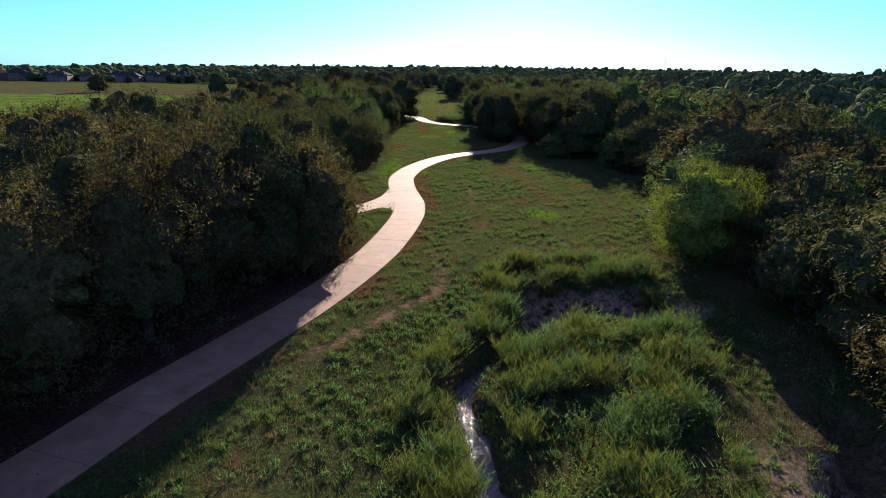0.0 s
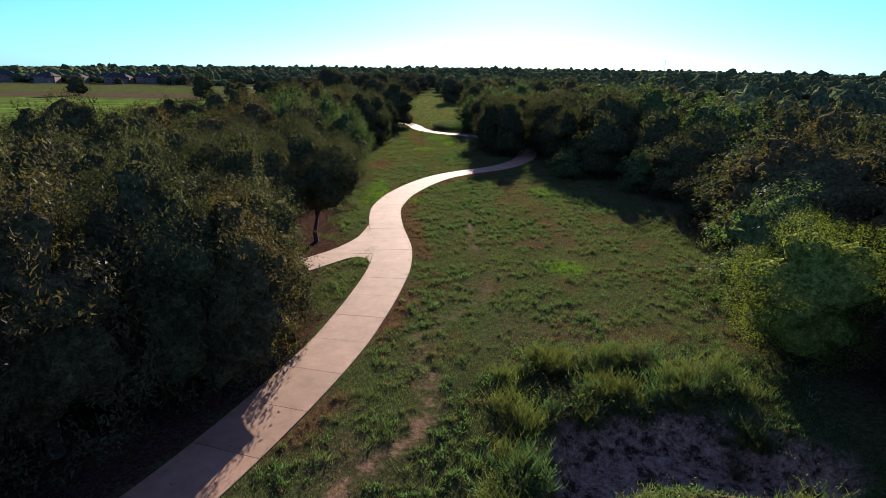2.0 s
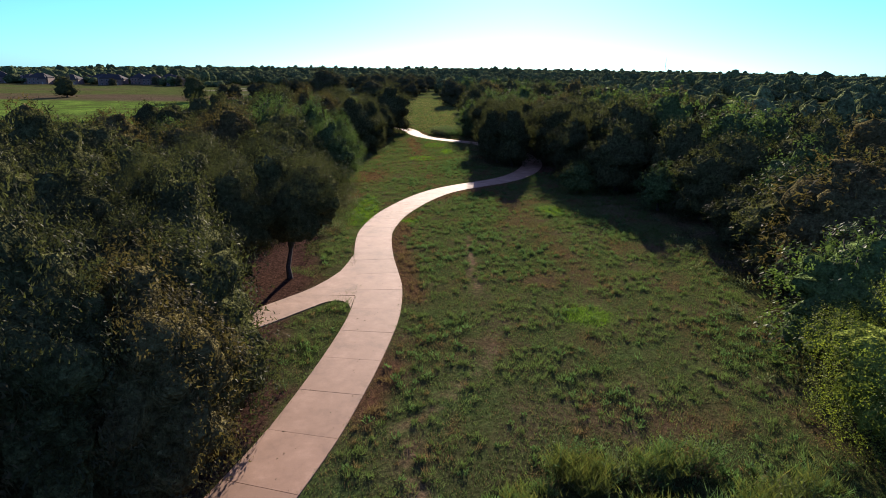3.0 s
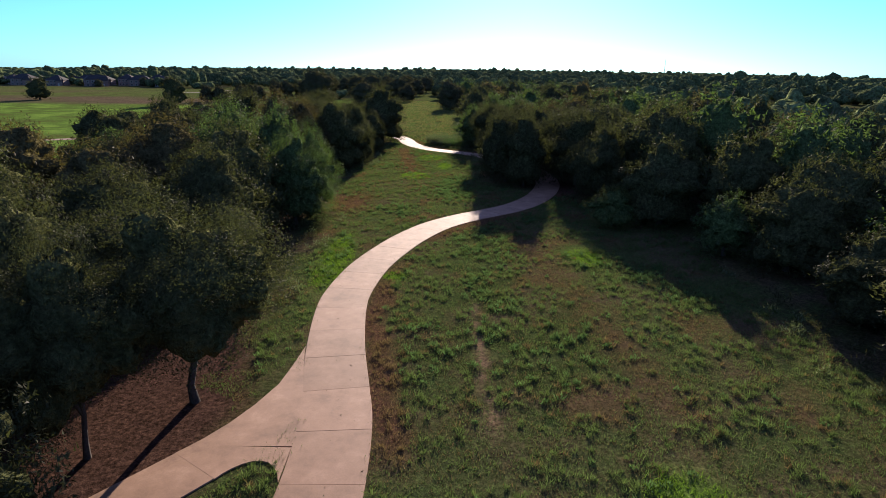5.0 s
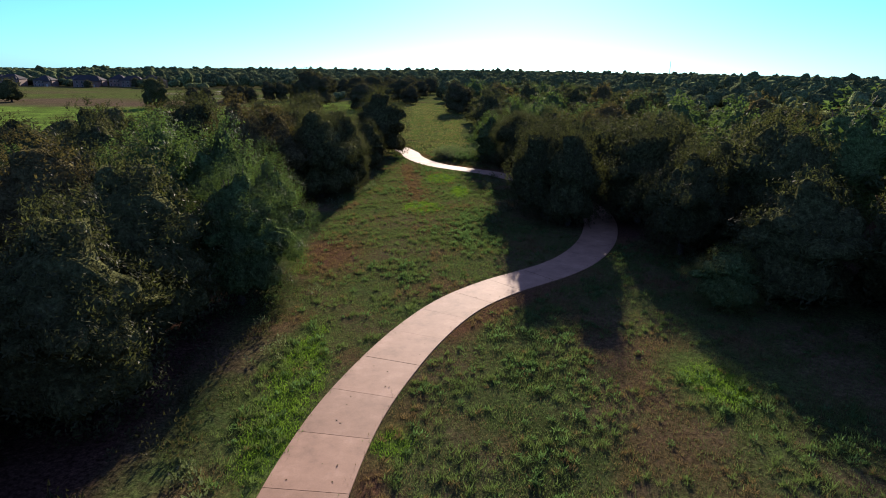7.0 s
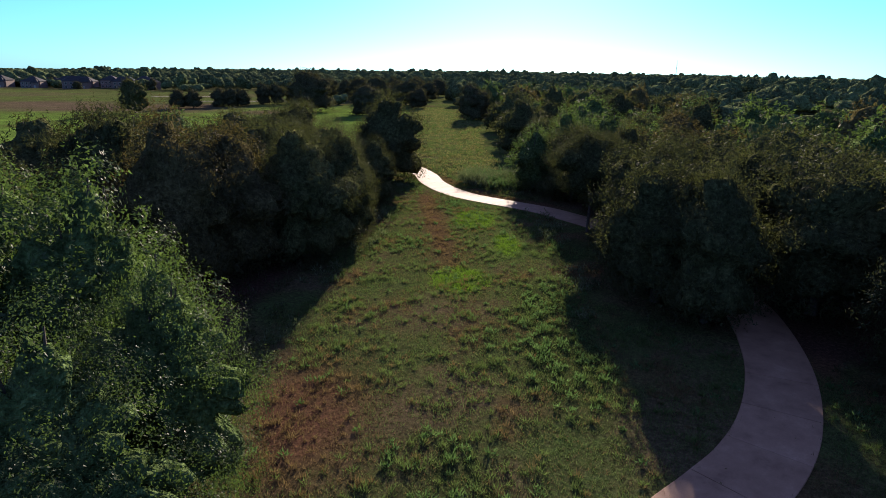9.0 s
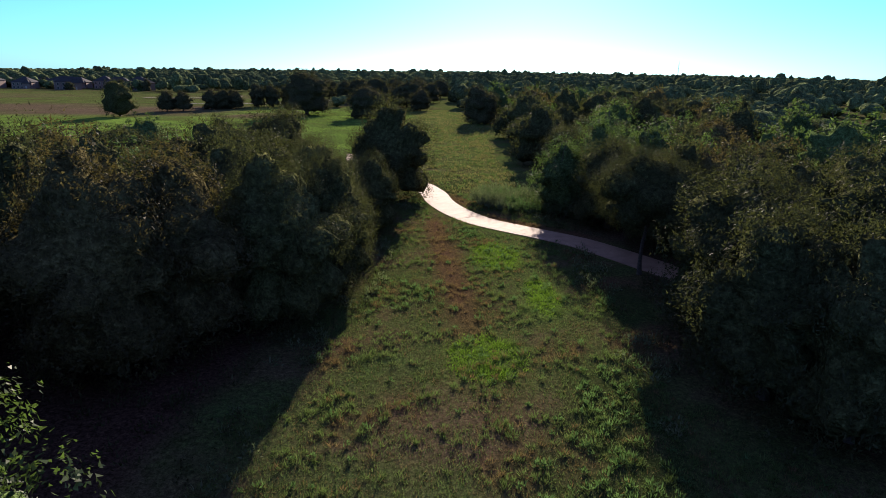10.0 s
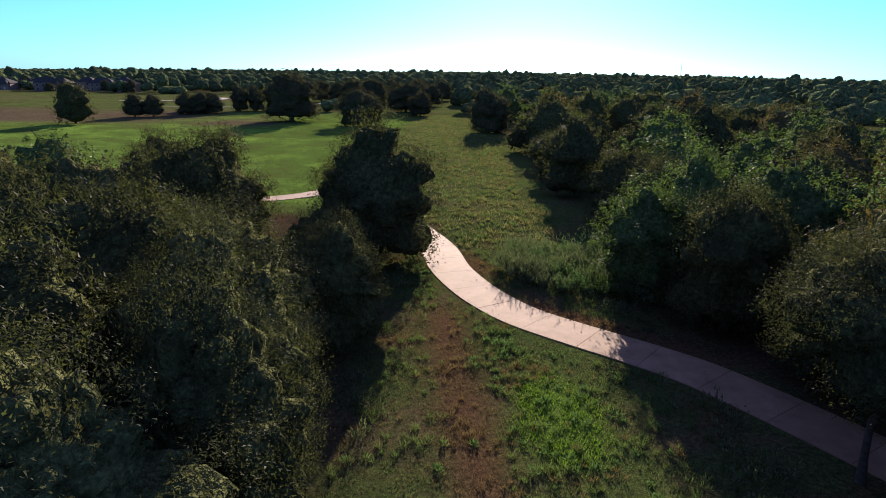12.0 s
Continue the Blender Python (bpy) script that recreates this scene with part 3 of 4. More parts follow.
    face = unit(np.repeat(dirs, per, 0) + np.array([0, 0, 0.45]) + r.normal(0, 0.30 if species == "ash" else 0.45, (k * per, 3)))
    slim = species in ("elm", "lone", "tall", "airy", "thin", "bronze")
    ls = unit(np.cross(np.repeat(ax, per, 0) * (1.5 if slim else 0.6) + r.normal(0, 0.45 if slim else 0.6, (k * per, 3)), face))
    la = np.cross(face, ls) * np.where(np.sum(np.cross(face, ls) * np.repeat(ax, per, 0), 1) < 0, -1, 1)[:, None]
    ln = leaf * r.uniform(0.65, 1.35, k * per) * np.repeat(np.where(rising, 0.72, 1.0), per)
    leaves = spikes(b, la, ls, ln * (1.4 if slim else 1.2), ln * r.uniform(0.45, 0.68, k * per) * (0.95 if slim else 1.15))
    # the closed inside
    dense = dome(r, middle, c, rad, squash, np.array([R0, R0, ch]) * (0.52 if species in ("airy", "thin") else 0.66), level, CLOSED.get(species, 0.83))
    cv, cf = join([leaves, dense])
    crown = poly_mesh("crown", cv, cf, LEAF[species])
    crown.materials.append(CANOPY[species])
    index = np.zeros(len(cf), np.int32)
    index[len(leaves[1]):] = 1
    crown.polygons.foreach_set("material_index", index)
    crown.attributes["sharp_face"].data.foreach_set("value", index == 0)
    return poly_mesh("trunk", tv, tf, BARK, True), crown


LABEL = {"elm": "dark olive green leafy elm with upright twigs", "ash": "bright green leafy tree with a lobed crown", "bronze": "brownish olive leafy tree in early autumn",
         "sapling": "yellow-green young tree with loose sunlit leaves", "lone": "dark green elm with a bare forked trunk beside the trail", "airy": "olive green elm with a thin crown and long shoots", "tall": "dark green elm with a high crown over the trail", "thin": "brownish olive tree with a thin crown in early autumn", "oak": "dense dark round oak standing in grass"}
STOCK = {}
for i, (species, lod, count) in enumerate((("elm", "near", 3), ("lone", "near", 3), ("airy", "near", 2), ("thin", "near", 2), ("thin", "hi", 2), ("tall", "near", 1), ("airy", "hi", 3), ("ash", "near", 2), ("bronze", "near", 2), ("sapling", "near", 1), ("elm", "hi", 3), ("ash", "hi", 2), ("bronze", "hi", 2), ("oak", "mid", 3),
                                           ("elm", "mid", 3), ("ash", "mid", 2), ("bronze", "mid", 2), ("elm", "lo", 3), ("ash", "lo", 2), ("bronze", "lo", 1))):
    STOCK[species, lod] = [make_tree(100 + 10 * i + k, species, lod) for k in range(count)]
PLANTED = []
rng = np.random.default_rng(7)


AXIS_X, AXIS_Y = (0.5, 1.5, 1.2, -3.0, -5.4, -6.0), (0, 40, 52, 87, 123, 180)  # the middle of the glade


def plant(x, y, h, r, species="elm", label="", group="trees along the glade"):
    """One tree of height h and crown radius r."""
    away = abs(x - np.interp(y, AXIS_Y, AXIS_X)) - r
    lod = "near" if away < 6.5 and 18 < y < 160 else "hi" if away < 17 and y < 182 else "mid" if away < 34 and y < 215 or species == "oak" else "lo"
    if (species, lod) not in STOCK:
        lod = [b for a, b in STOCK if a == species][-1]
    trunk, crown = STOCK[species, lod][int(rng.integers(len(STOCK[species, lod])))]
    t = thing("tree", label or LABEL[species], "tree", group, at=(x, y, float(height(x, y)) - 0.05))
    t.rotation_euler = (0, 0, rng.uniform(0, 6.283))
    t.scale = (FULL * r / R0, FULL * r / R0, TALL * h / H0)
    part("trunk", trunk, t)
    part("crown", crown, t)
    PLANTED.append((x, y, r))
    return t


# trees beside the trail, near to far, west side
plant(-17.4, 24.7, 8.5, 4.2, "thin"), plant(-15.0, 30.0, 9.2, 4.0, "thin"), plant(-19.0, 32.4, 9.4, 4.0, "elm"), plant(-13.8, 35.9, 10.4, 4.4, "thin"), plant(-11.6, 41.1, 10.4, 3.9, "elm")
plant(-18.4, 38.2, 9.5, 4.4, "bronze"), plant(-9.4, 47.2, 8.7, 3.9, "elm"), plant(-8.8, 42.6, 8.2, 3.3, "bronze"), plant(-11.8, 53.2, 9.4, 3.7, "elm"), plant(-12.6, 48.4, 8.8, 3.4, "elm"), plant(-16.6, 46.1, 8.4, 3.8, "elm")
plant(-15.4, 62.8, 9.6, 4.2, "lone"), plant(-12.3, 61.5, 8.4, 3.2, "lone"), plant(-9.4, 65.9, 9.2, 4.9, "lone"), plant(-19.4, 56.7, 9.2, 4.4, "elm"), plant(-22.9, 49.7, 8.8, 4.4, "elm")
plant(-34.0, 80.9, 8.8, 4.8, "elm"), plant(-33.6, 69.6, 8.8, 4.6, "elm"), plant(-57.0, 90.0, 7.8, 4.6, "elm"), plant(-15.8, 86.4, 8.4, 4.4, "elm"), plant(-21.0, 81.5, 8.4, 4.6, "elm"), plant(-23.0, 73.0, 8.6, 4.6, "elm"), plant(-16.2, 73.6, 7.4, 3.9, "elm"), plant(-44.6, 129.6, 8.1, 4.4, "elm"), plant(-53.0, 139.0, 7.8, 4.4, "elm"), plant(-30.8, 118.9, 9.0, 4.2, "elm"), plant(-32.6, 146.6, 9.2, 4.4, "elm"), plant(-51.0, 158.0, 8.6, 4.4, "elm"), plant(-24.6, 99.4, 9.2, 5.4, "bronze"), plant(-27.4, 108.6, 8.0, 4.4, "elm"), plant(-31.5, 103.0, 8.2, 5.0, "elm"), plant(-17.0, 94.6, 9.3, 5.2, "elm"), plant(-12.6, 99.0, 8.4, 3.5, "ash"), plant(-21.0, 107.6, 10.0, 4.2, "ash"), plant(-34.5, 124.2, 10.2, 4.8, "elm")
plant(-16.6, 108.4, 10.0, 4.0, "ash"), plant(-11.9, 104.0, 8.4, 3.0, "ash"), plant(-23.4, 113.1, 9.8, 4.8, "ash")
plant(-18.6, 129.4, 9.4, 4.4, "bronze"), plant(-20.8, 125.6, 10.4, 4.2, "bronze"), plant(-26.8, 129.6, 11.4, 4.8, "elm"), plant(-12.0, 138.0, 8.8, 3.3, "elm"), plant(-14.1, 133.1, 9.5, 4.5, "elm"), plant(-14.6, 147.6, 8.2, 4.4, "elm"), plant(-13.4, 142.0, 9.0, 3.7, "elm")
plant(-22.6, 165.6, 10.2, 4.8, "elm"), plant(-27.2, 159.2, 9.4, 4.2, "elm"), plant(-28.8, 154.2, 9.0, 4.3, "elm"), plant(-12.8, 175.4, 7.4, 4.0, "elm"), plant(-10.6, 168.4, 10.3, 5.2, "elm"), plant(-11.6, 153.4, 6.6, 3.4, "elm"), plant(-35.7, 181.6, 6.8, 3.6, "airy"), plant(-38.6, 193.0, 7.2, 3.2, "airy"), plant(-47.9, 178.0, 7.3, 4.0, "elm"), plant(-42.0, 172.0, 7.0, 4.0, "elm"), plant(-44.5, 161.0, 8.0, 4.4, "bronze")
plant(-13.4, 158.6, 6.2, 3.8, "elm"), plant(-19.5, 141.1, 9.0, 4.4, "elm"), plant(-20.2, 149.6, 9.4, 4.5, "elm")
# east side
plant(20.3, 45.4, 7.0, 4.0, "sapling"), plant(28.0, 60.6, 10.2, 6.2, "bronze"), plant(36.5, 63.0, 10.0, 6.0, "elm"), plant(25.4, 40.7, 7.6, 4.2, "elm"), plant(22.4, 35.2, 6.3, 3.2, "elm")
plant(28.4, 76.6, 5.6, 3.4, "elm"), plant(28.8, 86.4, 7.2, 3.9, "elm"), plant(25.4, 90.4, 5.2, 2.6, "ash"), plant(29.6, 118.1, 11.4, 4.8, "elm"), plant(34.6, 115.1, 12.4, 5.0, "ash")
plant(19.6, 122.4, 9.4, 4.7, "airy"), plant(10.6, 124.2, 9.0, 4.0, "elm"), plant(12.4, 121.0, 8.6, 3.2, "elm"), plant(23.6, 130.1, 10.3, 4.8, "elm"), plant(19.6, 133.6, 9.0, 4.8, "airy")
plant(12.0, 131.4, 9.4, 4.6, "elm"), plant(25.2, 113.6, 9.8, 4.2, "elm"), plant(23.6, 101.0, 8.2, 4.3, "elm"), plant(19.8, 111.4, 8.8, 3.7, "airy"), plant(22.2, 115.2, 8.0, 3.2, "airy"), plant(27.0, 111.0, 11.0, 5.0, "elm"), plant(30.8, 99.5, 9.2, 4.6, "elm"), plant(36.8, 101.0, 10.4, 4.8, "ash"), plant(41.0, 106.4, 10.6, 5.0, "ash"), plant(43.4, 93.0, 10.0, 5.0, "elm"), plant(39.0, 131.4, 11.4, 5.0, "elm"), plant(28.8, 144.2, 10.0, 4.8, "elm"), plant(23.2, 146.4, 8.4, 4.0, "elm"), plant(21.8, 154.4, 8.8, 4.2, "bronze"), plant(14.6, 149.0, 8.8, 3.8, "elm"), plant(21.0, 158.8, 8.4, 3.8, "ash"), plant(34.0, 91.5, 8.6, 4.6, "elm"), plant(17.8, 143.1, 8.8, 4.0, "airy")
plant(10.4, 142.2, 8.4, 4.0, "tall"), plant(8.0, 162.4, 7.4, 3.8, "ash"), plant(12.2, 164.2, 9.3, 4.4, "ash"), plant(17.0, 161.4, 9.3, 4.6, "ash")
plant(24.6, 207.1, 9.6, 5.6, "ash"), plant(10.2, 196.1, 9.4, 4.4, "elm"), plant(17.1, 151.1, 8.6, 4.2, "bronze"), plant(12.0, 181.1, 7.6, 4.2, "elm")
plant(11.2, 156.4, 8.4, 3.9, "elm"), plant(22.6, 169.6, 8.8, 4.4, "elm"), plant(12.7, 173.1, 8.0, 3.8, "elm")
# oaks on the lawn and in the fields
plant(5.0, 275.0, 10.4, 5.8, "oak", group="oaks on the lawn"), plant(-49.6, 299.0, 13.0, 9.0, "oak", group="oaks on the lawn"), plant(-28.2, 288.0, 9.4, 6.4, "oak", group="oaks on the lawn")
plant(-14.2, 327.0, 7.6, 4.4, "oak", group="oaks on the lawn"), plant(-100.3, 281.0, 10.4, 5.4, "elm", group="oaks on the lawn"), plant(-20.0, 345.0, 10.0, 7.0, "oak", group="oaks on the lawn")
plant(-34.0, 362.0, 10.5, 6.5, "oak", group="oaks on the lawn"), plant(-166.0, 303.0, 8.5, 5.4, "elm", group="oaks on the lawn"), plant(-44.0, 380.0, 10.0, 6.0, "oak", group="oaks on the lawn")
for x, y, h in ((-38, 398, 9.5), (-27, 392, 9), (-18, 405, 10), (-30, 415, 10), (-45, 410, 9), (-12, 380, 8.5), (-52, 395, 9), (-62, 405, 9), (-8, 430, 9), (-20, 440, 10)):
    plant(x, y, h, 5.5, "oak", group="oaks on the lawn")
for x, y, h in ((-97, 305, 6.6), (-92.5, 307, 6.4), (-87, 318, 6.6), (-83.5, 319, 6.8), (-80, 322, 6.2), (-84.5, 331, 6.2), (-76, 336, 8.6), (-71, 338, 8.2), (-66, 342, 8.0), (-90, 334, 6.0), (-60, 352, 7.0)):
    plant(x, y, h, 3.5, "oak", group="small trees beside the field road")
bush = thing("bush", "grey-green round bush with fine upright twigs", "bush", at=(18.4, 99.8, float(height(18.4, 99.8)) - 0.35))
bush.scale = (0.68, 0.68, 0.58)
part("stem", STOCK["airy", "near"][0][0], bush)
leafy = STOCK["airy", "near"][0][1].copy()
leafy.materials[0], leafy.materials[1] = LEAF["reed"], CANOPY["ash"]
part("foliage", leafy, bush)


# woods: single trees where they can be told apart, thrown at random with no two too close
def throw(x0, x1, y0, y1, count, gap, rule):
    placed = 0
    for _ in range(count * 12):
        if placed >= count:
            return
        x, y = rng.uniform(x0, x1), rng.uniform(y0, y1)
        if is_open(x, y) or not rule(x, y):
            continue
        q = np.array(PLANTED)
        if np.min(np.hypot(q[:, 0] - x, q[:, 1] - y) - 0.45 * q[:, 2]) < gap:
            continue
        if min(near_line([x], [y], TRAIL[::4])[0][0], near_line([x], [y], BRANCH[::4])[0][0]) < 2.6:
            continue
        species = rng.choice(["elm", "elm", "elm", "ash", "ash", "bronze"] if x > 0 or y > 105 else ["elm", "elm", "elm", "bronze"])
        plant(x, y, rng.uniform(*((5.0, 7.2) if x < -58 else (6.4, 10.4 if x > 0 or y < 110 else 7.8))), rng.uniform(3.8, 5.6), species, group="trees of the wood")
        placed += 1


throw(-58, -8, 14, 195, 70, 4.9, lambda x, y: x < glade_left(y) - 2.6 and not (x > -23 and (71 < y < 94 or 100 < y < 127)) and not (x > -48 and y > 167))
throw(-104, -58, 50, 140, 40, 5.2, lambda x, y: True)
throw(9, 60, 20, 215, 82, 4.9, lambda x, y: x > glade_right(y) + 2.8)
throw(4, 60, 215, 330, 40, 4.5, lambda x, y: x > glade_right(y) + 3)


# far woods: one mass of crowns down to the horizon
def far_wood(count, cards, near, far, seed, size, lobe, level=2):
    r = np.random.default_rng(seed)
    dist = np.exp(r.uniform(math.log(near), math.log(far), count))
    ang = r.uniform(-0.80, 0.80, count)
    x, y = dist * np.sin(ang), dist * np.cos(ang) + 20
    keep = ~is_open(x, y) & ~((x > -62) & (x < 62) & (y < 215)) & ~((x > 0) & (x < 62) & (y < 330)) & ~((x > -105) & (x < 0) & (y < 150))
    x, y, dist = x[keep], y[keep], dist[keep]
    chosen = []
    for i in range(len(x)):
        if not chosen or np.min(np.hypot(x[chosen] - x[i], y[chosen] - y[i])) > 6.8 * (1 + dist[i] / 1200):
            chosen.append(i)
    x, y, dist = x[chosen], y[chosen], dist[chosen]
    z = height(x, y)
    k = len(x)
    rad = r.uniform(3.4, 6.2, k) * (1 + dist / 3000)
    tall = r.uniform(5.2, 11.5, k) + (3.0 + dist / 500) * (r.random(k) < 0.04)
    hue = r.random(k) ** 1.3
    v, f = BALL[level]
    # each crown: overlapping uneven masses, then single sprays on them
    cx = np.repeat(np.stack([x, y, z + tall * 0.46], 1), lobe, 0)
    rr = np.repeat(np.stack([rad, rad, tall * 0.54], 1), lobe, 0)
    if lobe > 1:
        cx += r.normal(0, 1, (k * lobe, 3)) * rr * np.array([0.36, 0.36, 0.16])
        rr *= r.uniform(0.45, 0.68, (k * lobe, 1))
    bulk = v[None] * (1 + 0.17 * np.clip(r.normal(size=(k * lobe, len(v), 1)), -1.6, 1.6)) * rr[:, None] + cx[:, None]
    faces = (f[None] + (np.arange(k * lobe) * len(v))[:, None, None]).reshape(-1, 3)
    pieces, hues = [(bulk.reshape(-1, 3), faces)], [np.repeat(hue, lobe * len(v))]
    if cards:
        i = r.integers(0, k * lobe, k * cards)
        d = unit(r.normal(size=(k * cards, 3)) + np.array([0, -0.2, 0.45]))
        b = cx[i] + d * rr[i] * r.uniform(0.85, 1.2, (k * cards, 1))
        face = unit(d + np.array([0, 0, 0.3]) + r.normal(0, 0.4, d.shape))
        ls = unit(np.cross(r.normal(size=d.shape), face))
        la = np.cross(face, ls)
        ln = np.mean(rr[i][:, :2], 1) * r.uniform(0.7, 1.3, len(b)) * size
        pieces.append(spikes(b - la * ln[:, None] * 0.5, la, ls, ln * 1.2, ln * 0.8))
        hues.append(np.repeat(hue[i // lobe], 3))
    cv, cf = join(pieces)
    me = poly_mesh("far_wood", cv, cf, CANOPY["wood"])
    me.materials.append(LEAF["wood"])
    index = np.zeros(len(cf), np.int32)
    index[len(faces):] = 1
    me.attributes["sharp_face"].data.foreach_set("value", index == 1)
    me.polygons.foreach_set("material_index", index)
    me.attributes.new("crown_hue", "FLOAT", "POINT").data.foreach_set("value", np.concatenate(hues).astype(np.float32))
    return me


tagged(new("far_wood", far_wood(4600, 105, 62, 700, 17, 0.15, 3)), "dense green woodland behind the glade", "woodland", kind="stuff")
tagged(new("far_wood", far_wood(5600, 0, 650, 3600, 18, 0.3, 1)), "dense green woodland reaching to the horizon", "woodland", kind="stuff")


# ---- meadow: blades of grass, weeds and reeds ----
def points_in(x0, x1, y0, y1, count, seed):
    r = np.random.default_rng(seed)
    x, y = r.uniform(x0, x1, count), r.uniform(y0, y1, count)
    return x, y, r


def off_path(x, y, gap=1.62):
    return np.minimum(near_line(x, y, TRAIL[::2])[0], near_line(x, y, np.vstack([BRANCH[::2], [(-7.5, 62.3), (-6.6, 63.8), (-6.0, 65.5), (-5.6, 67.5)]]))[0]) > gap


def in_water(x, y):
    d, half = creek_depth(x, y)
    return (d < half * 0.95) & (y < 45)


def tufts(name, label, x, y, r, each, long, wide, spread, mat, sink=0.02):
    """Many small tufts of blades in one mesh."""
    k = len(x)
    z = height(x, y) - sink
    size = r.uniform(0.6, 1.4, k)
    b = np.repeat(np.stack([x, y, z], 1), each, 0) + r.normal(0, spread, (k * each, 3)) * np.repeat(size, each)[:, None] * np.array([1, 1, 0])
    ax = unit(r.normal(0, 0.55, (k * each, 3)) * np.array([1, 1, 0]) + np.array([0, 0, 1.0]))
    sd = unit(np.cross(ax, r.normal(size=(k * each, 3))))
    ln = long * np.repeat(size, each) * r.uniform(0.6, 1.3, k * each)
    ob = new(name, poly_mesh(name, *spikes(b, ax, sd, ln, wide * r.uniform(0.7, 1.4, k * each)), mat))
    return tagged(ob, label, "grass", kind="stuff")


def clumps(name, label, category, x, y, r, each, tall, wide, leaf, mat, lean=0.7):
    """Rounded clumps of leaves or long bent blades in one mesh."""
    k = len(x)
    z = height(x, y)
    size = r.uniform(0.6, 1.35, k)
    d = unit(r.normal(size=(k * each, 3)) + np.array([0, 0, 0.5]))
    d[:, 2] = np.abs(d[:, 2])
    sz = np.repeat(size, each)[:, None]
    b = np.repeat(np.stack([x, y, z], 1), each, 0) + d * sz * np.array([wide, wide, tall]) * r.uniform(0.25, 0.9, (k * each, 1))
    ax = unit(d * lean + np.array([0, 0, 0.6]) + r.normal(0, 0.3, (k * each, 3)))
    sd = unit(np.cross(ax, r.normal(size=(k * each, 3))))
    ln = leaf[0] * sz[:, 0] * r.uniform(0.6, 1.4, k * each)
    ob = new(name, poly_mesh(name, *spikes(b, ax, sd, ln, leaf[1] * 1.25 * r.uniform(0.7, 1.3, k * each)), mat))
    return tagged(ob, label, category, kind="stuff")


def stalks(name, label, category, x, y, r, stems, per, tall, spread, leaf, mat):
    """Clumps of fanned stalks with small leaves along each, in one mesh."""
    k = len(x)
    size = np.repeat(r.uniform(0.55, 1.3, k), stems)
    m = k * stems
    root = np.repeat(np.stack([x, y, height(x, y) - 0.05], 1), stems, 0) + r.normal(0, 0.12, (m, 3)) * np.array([1, 1, 0])
    ax = unit(r.normal(0, spread * 0.7, (m, 3)) * np.array([1, 1, 0]) + np.array([0, 0, 1.0]))
    long = tall * size * r.uniform(0.55, 1.15, m)
    t = np.linspace(0.25, 1.0, per)
    droop = (t ** 2)[None, :, None] * (r.normal(0, 0.22, (m, 1, 3)) * np.array([1, 1, 0]) - np.array([0, 0, 0.10]))
    b = (root[:, None] + long[:, None, None] * (ax[:, None] * t[None, :, None] + droop)).reshape(-1, 3)
    out = r.normal(size=(m * per, 3)) * np.array([1, 1, 0.4])
    la = unit(unit(out) + np.array([0, 0, 0.55 if leaf[0] < 0.2 else 1.4]))
    ls = unit(np.cross(la, r.normal(size=(m * per, 3))))
    ln = leaf[0] * r.uniform(0.6, 1.4, m * per)
    ob = new(name, poly_mesh(name, *spikes(b, la, ls, ln, leaf[1] * 1.3 * r.uniform(0.7, 1.3, m * per)), mat))
    return tagged(ob, label, category, kind="stuff")


x, y, r = points_in(-14, 24, 14, 172, 190000, 61)
edge = 1.5 * waves(x, y, 62, 6.0)
keep = (x > glade_left(y) + edge - 0.5) & (x < glade_right(y) + edge + 1.0) & off_path(x, y) & ~in_water(x, y) & ~(littered(x, y) & (r.random(len(x)) > 0.06)) & (r.random(len(x)) > bare(x, y) * 1.4) & (r.random(len(x)) < np.clip(1.25 - (y - 40) / 260, 0.5, 1))
x, y = x[keep], y[keep]
dry = dryness(x, y) * 1.15 + 0.22 > r.random(len(x))
fresh = np.max([np.exp(-((x - cx) / rx) ** 2 - ((y - cy) / ry) ** 2) for cx, cy, rx, ry in FRESH], 0) + 0.07 * r.normal(size=len(x)) > 0.42
tufts("fresh_grass", "bright fresh green grass in patches of the meadow", x[fresh], y[fresh], r, 9, 0.16, 0.036, 0.15, LEAF["fresh"])
dry &= ~fresh
x, y, dry = x[~fresh], y[~fresh], dry[~fresh]
tufts("grass", "short green and olive meadow grass", x[~dry], y[~dry], r, 5, 0.15, 0.026, 0.15, LEAF["grass"])
tufts("dry_grass", "brown dry grass tufts between the green", x[dry], y[dry], r, 5, 0.14, 0.024, 0.15, LEAF["dry"])
x, y, r = points_in(-13, 24, 14, 172, 18000, 63)
keep = (x > glade_left(y) + 0.3) & (x < glade_right(y) + 0.5) & off_path(x, y, 2.0) & ~in_water(x, y) & ~littered(x, y) & (bare(x, y) < 0.3) & (lushness(x, y) ** 1.5 * 0.75 + 0.03 > r.random(len(x)))
clumps("weeds", "bright green leafy weed clumps in the meadow", "weeds", x[keep], y[keep], r, 30, 0.26, 0.30, (0.15, 0.050), LEAF["weed"])
x, y, r = points_in(-60, 9, 172, 330, 34000, 73)
keep = (x > glade_left(y) + 1) & (x < glade_right(y)) & off_path(x, y, 1.9) & (near_line(x, y, SPUR[::2])[0] > 1.6)
x, y = x[keep], y[keep]
straw = (x > -16) & (waves(x, y, 74, 9.0) + 0.7 * r.normal(size=len(x)) > 0.1)
tufts("grass", "short sunlit grass of the far glade and lawn", x[~straw], y[~straw], r, 3, 0.20, 0.10, 0.3, LEAF["grass"])
tufts("dry_grass", "straw coloured dry grass of the far glade", x[straw], y[straw], r, 4, 0.26, 0.11, 0.3, LEAF["straw"])
x, y, r = points_in(-15, 8, 172, 262, 2600, 80)
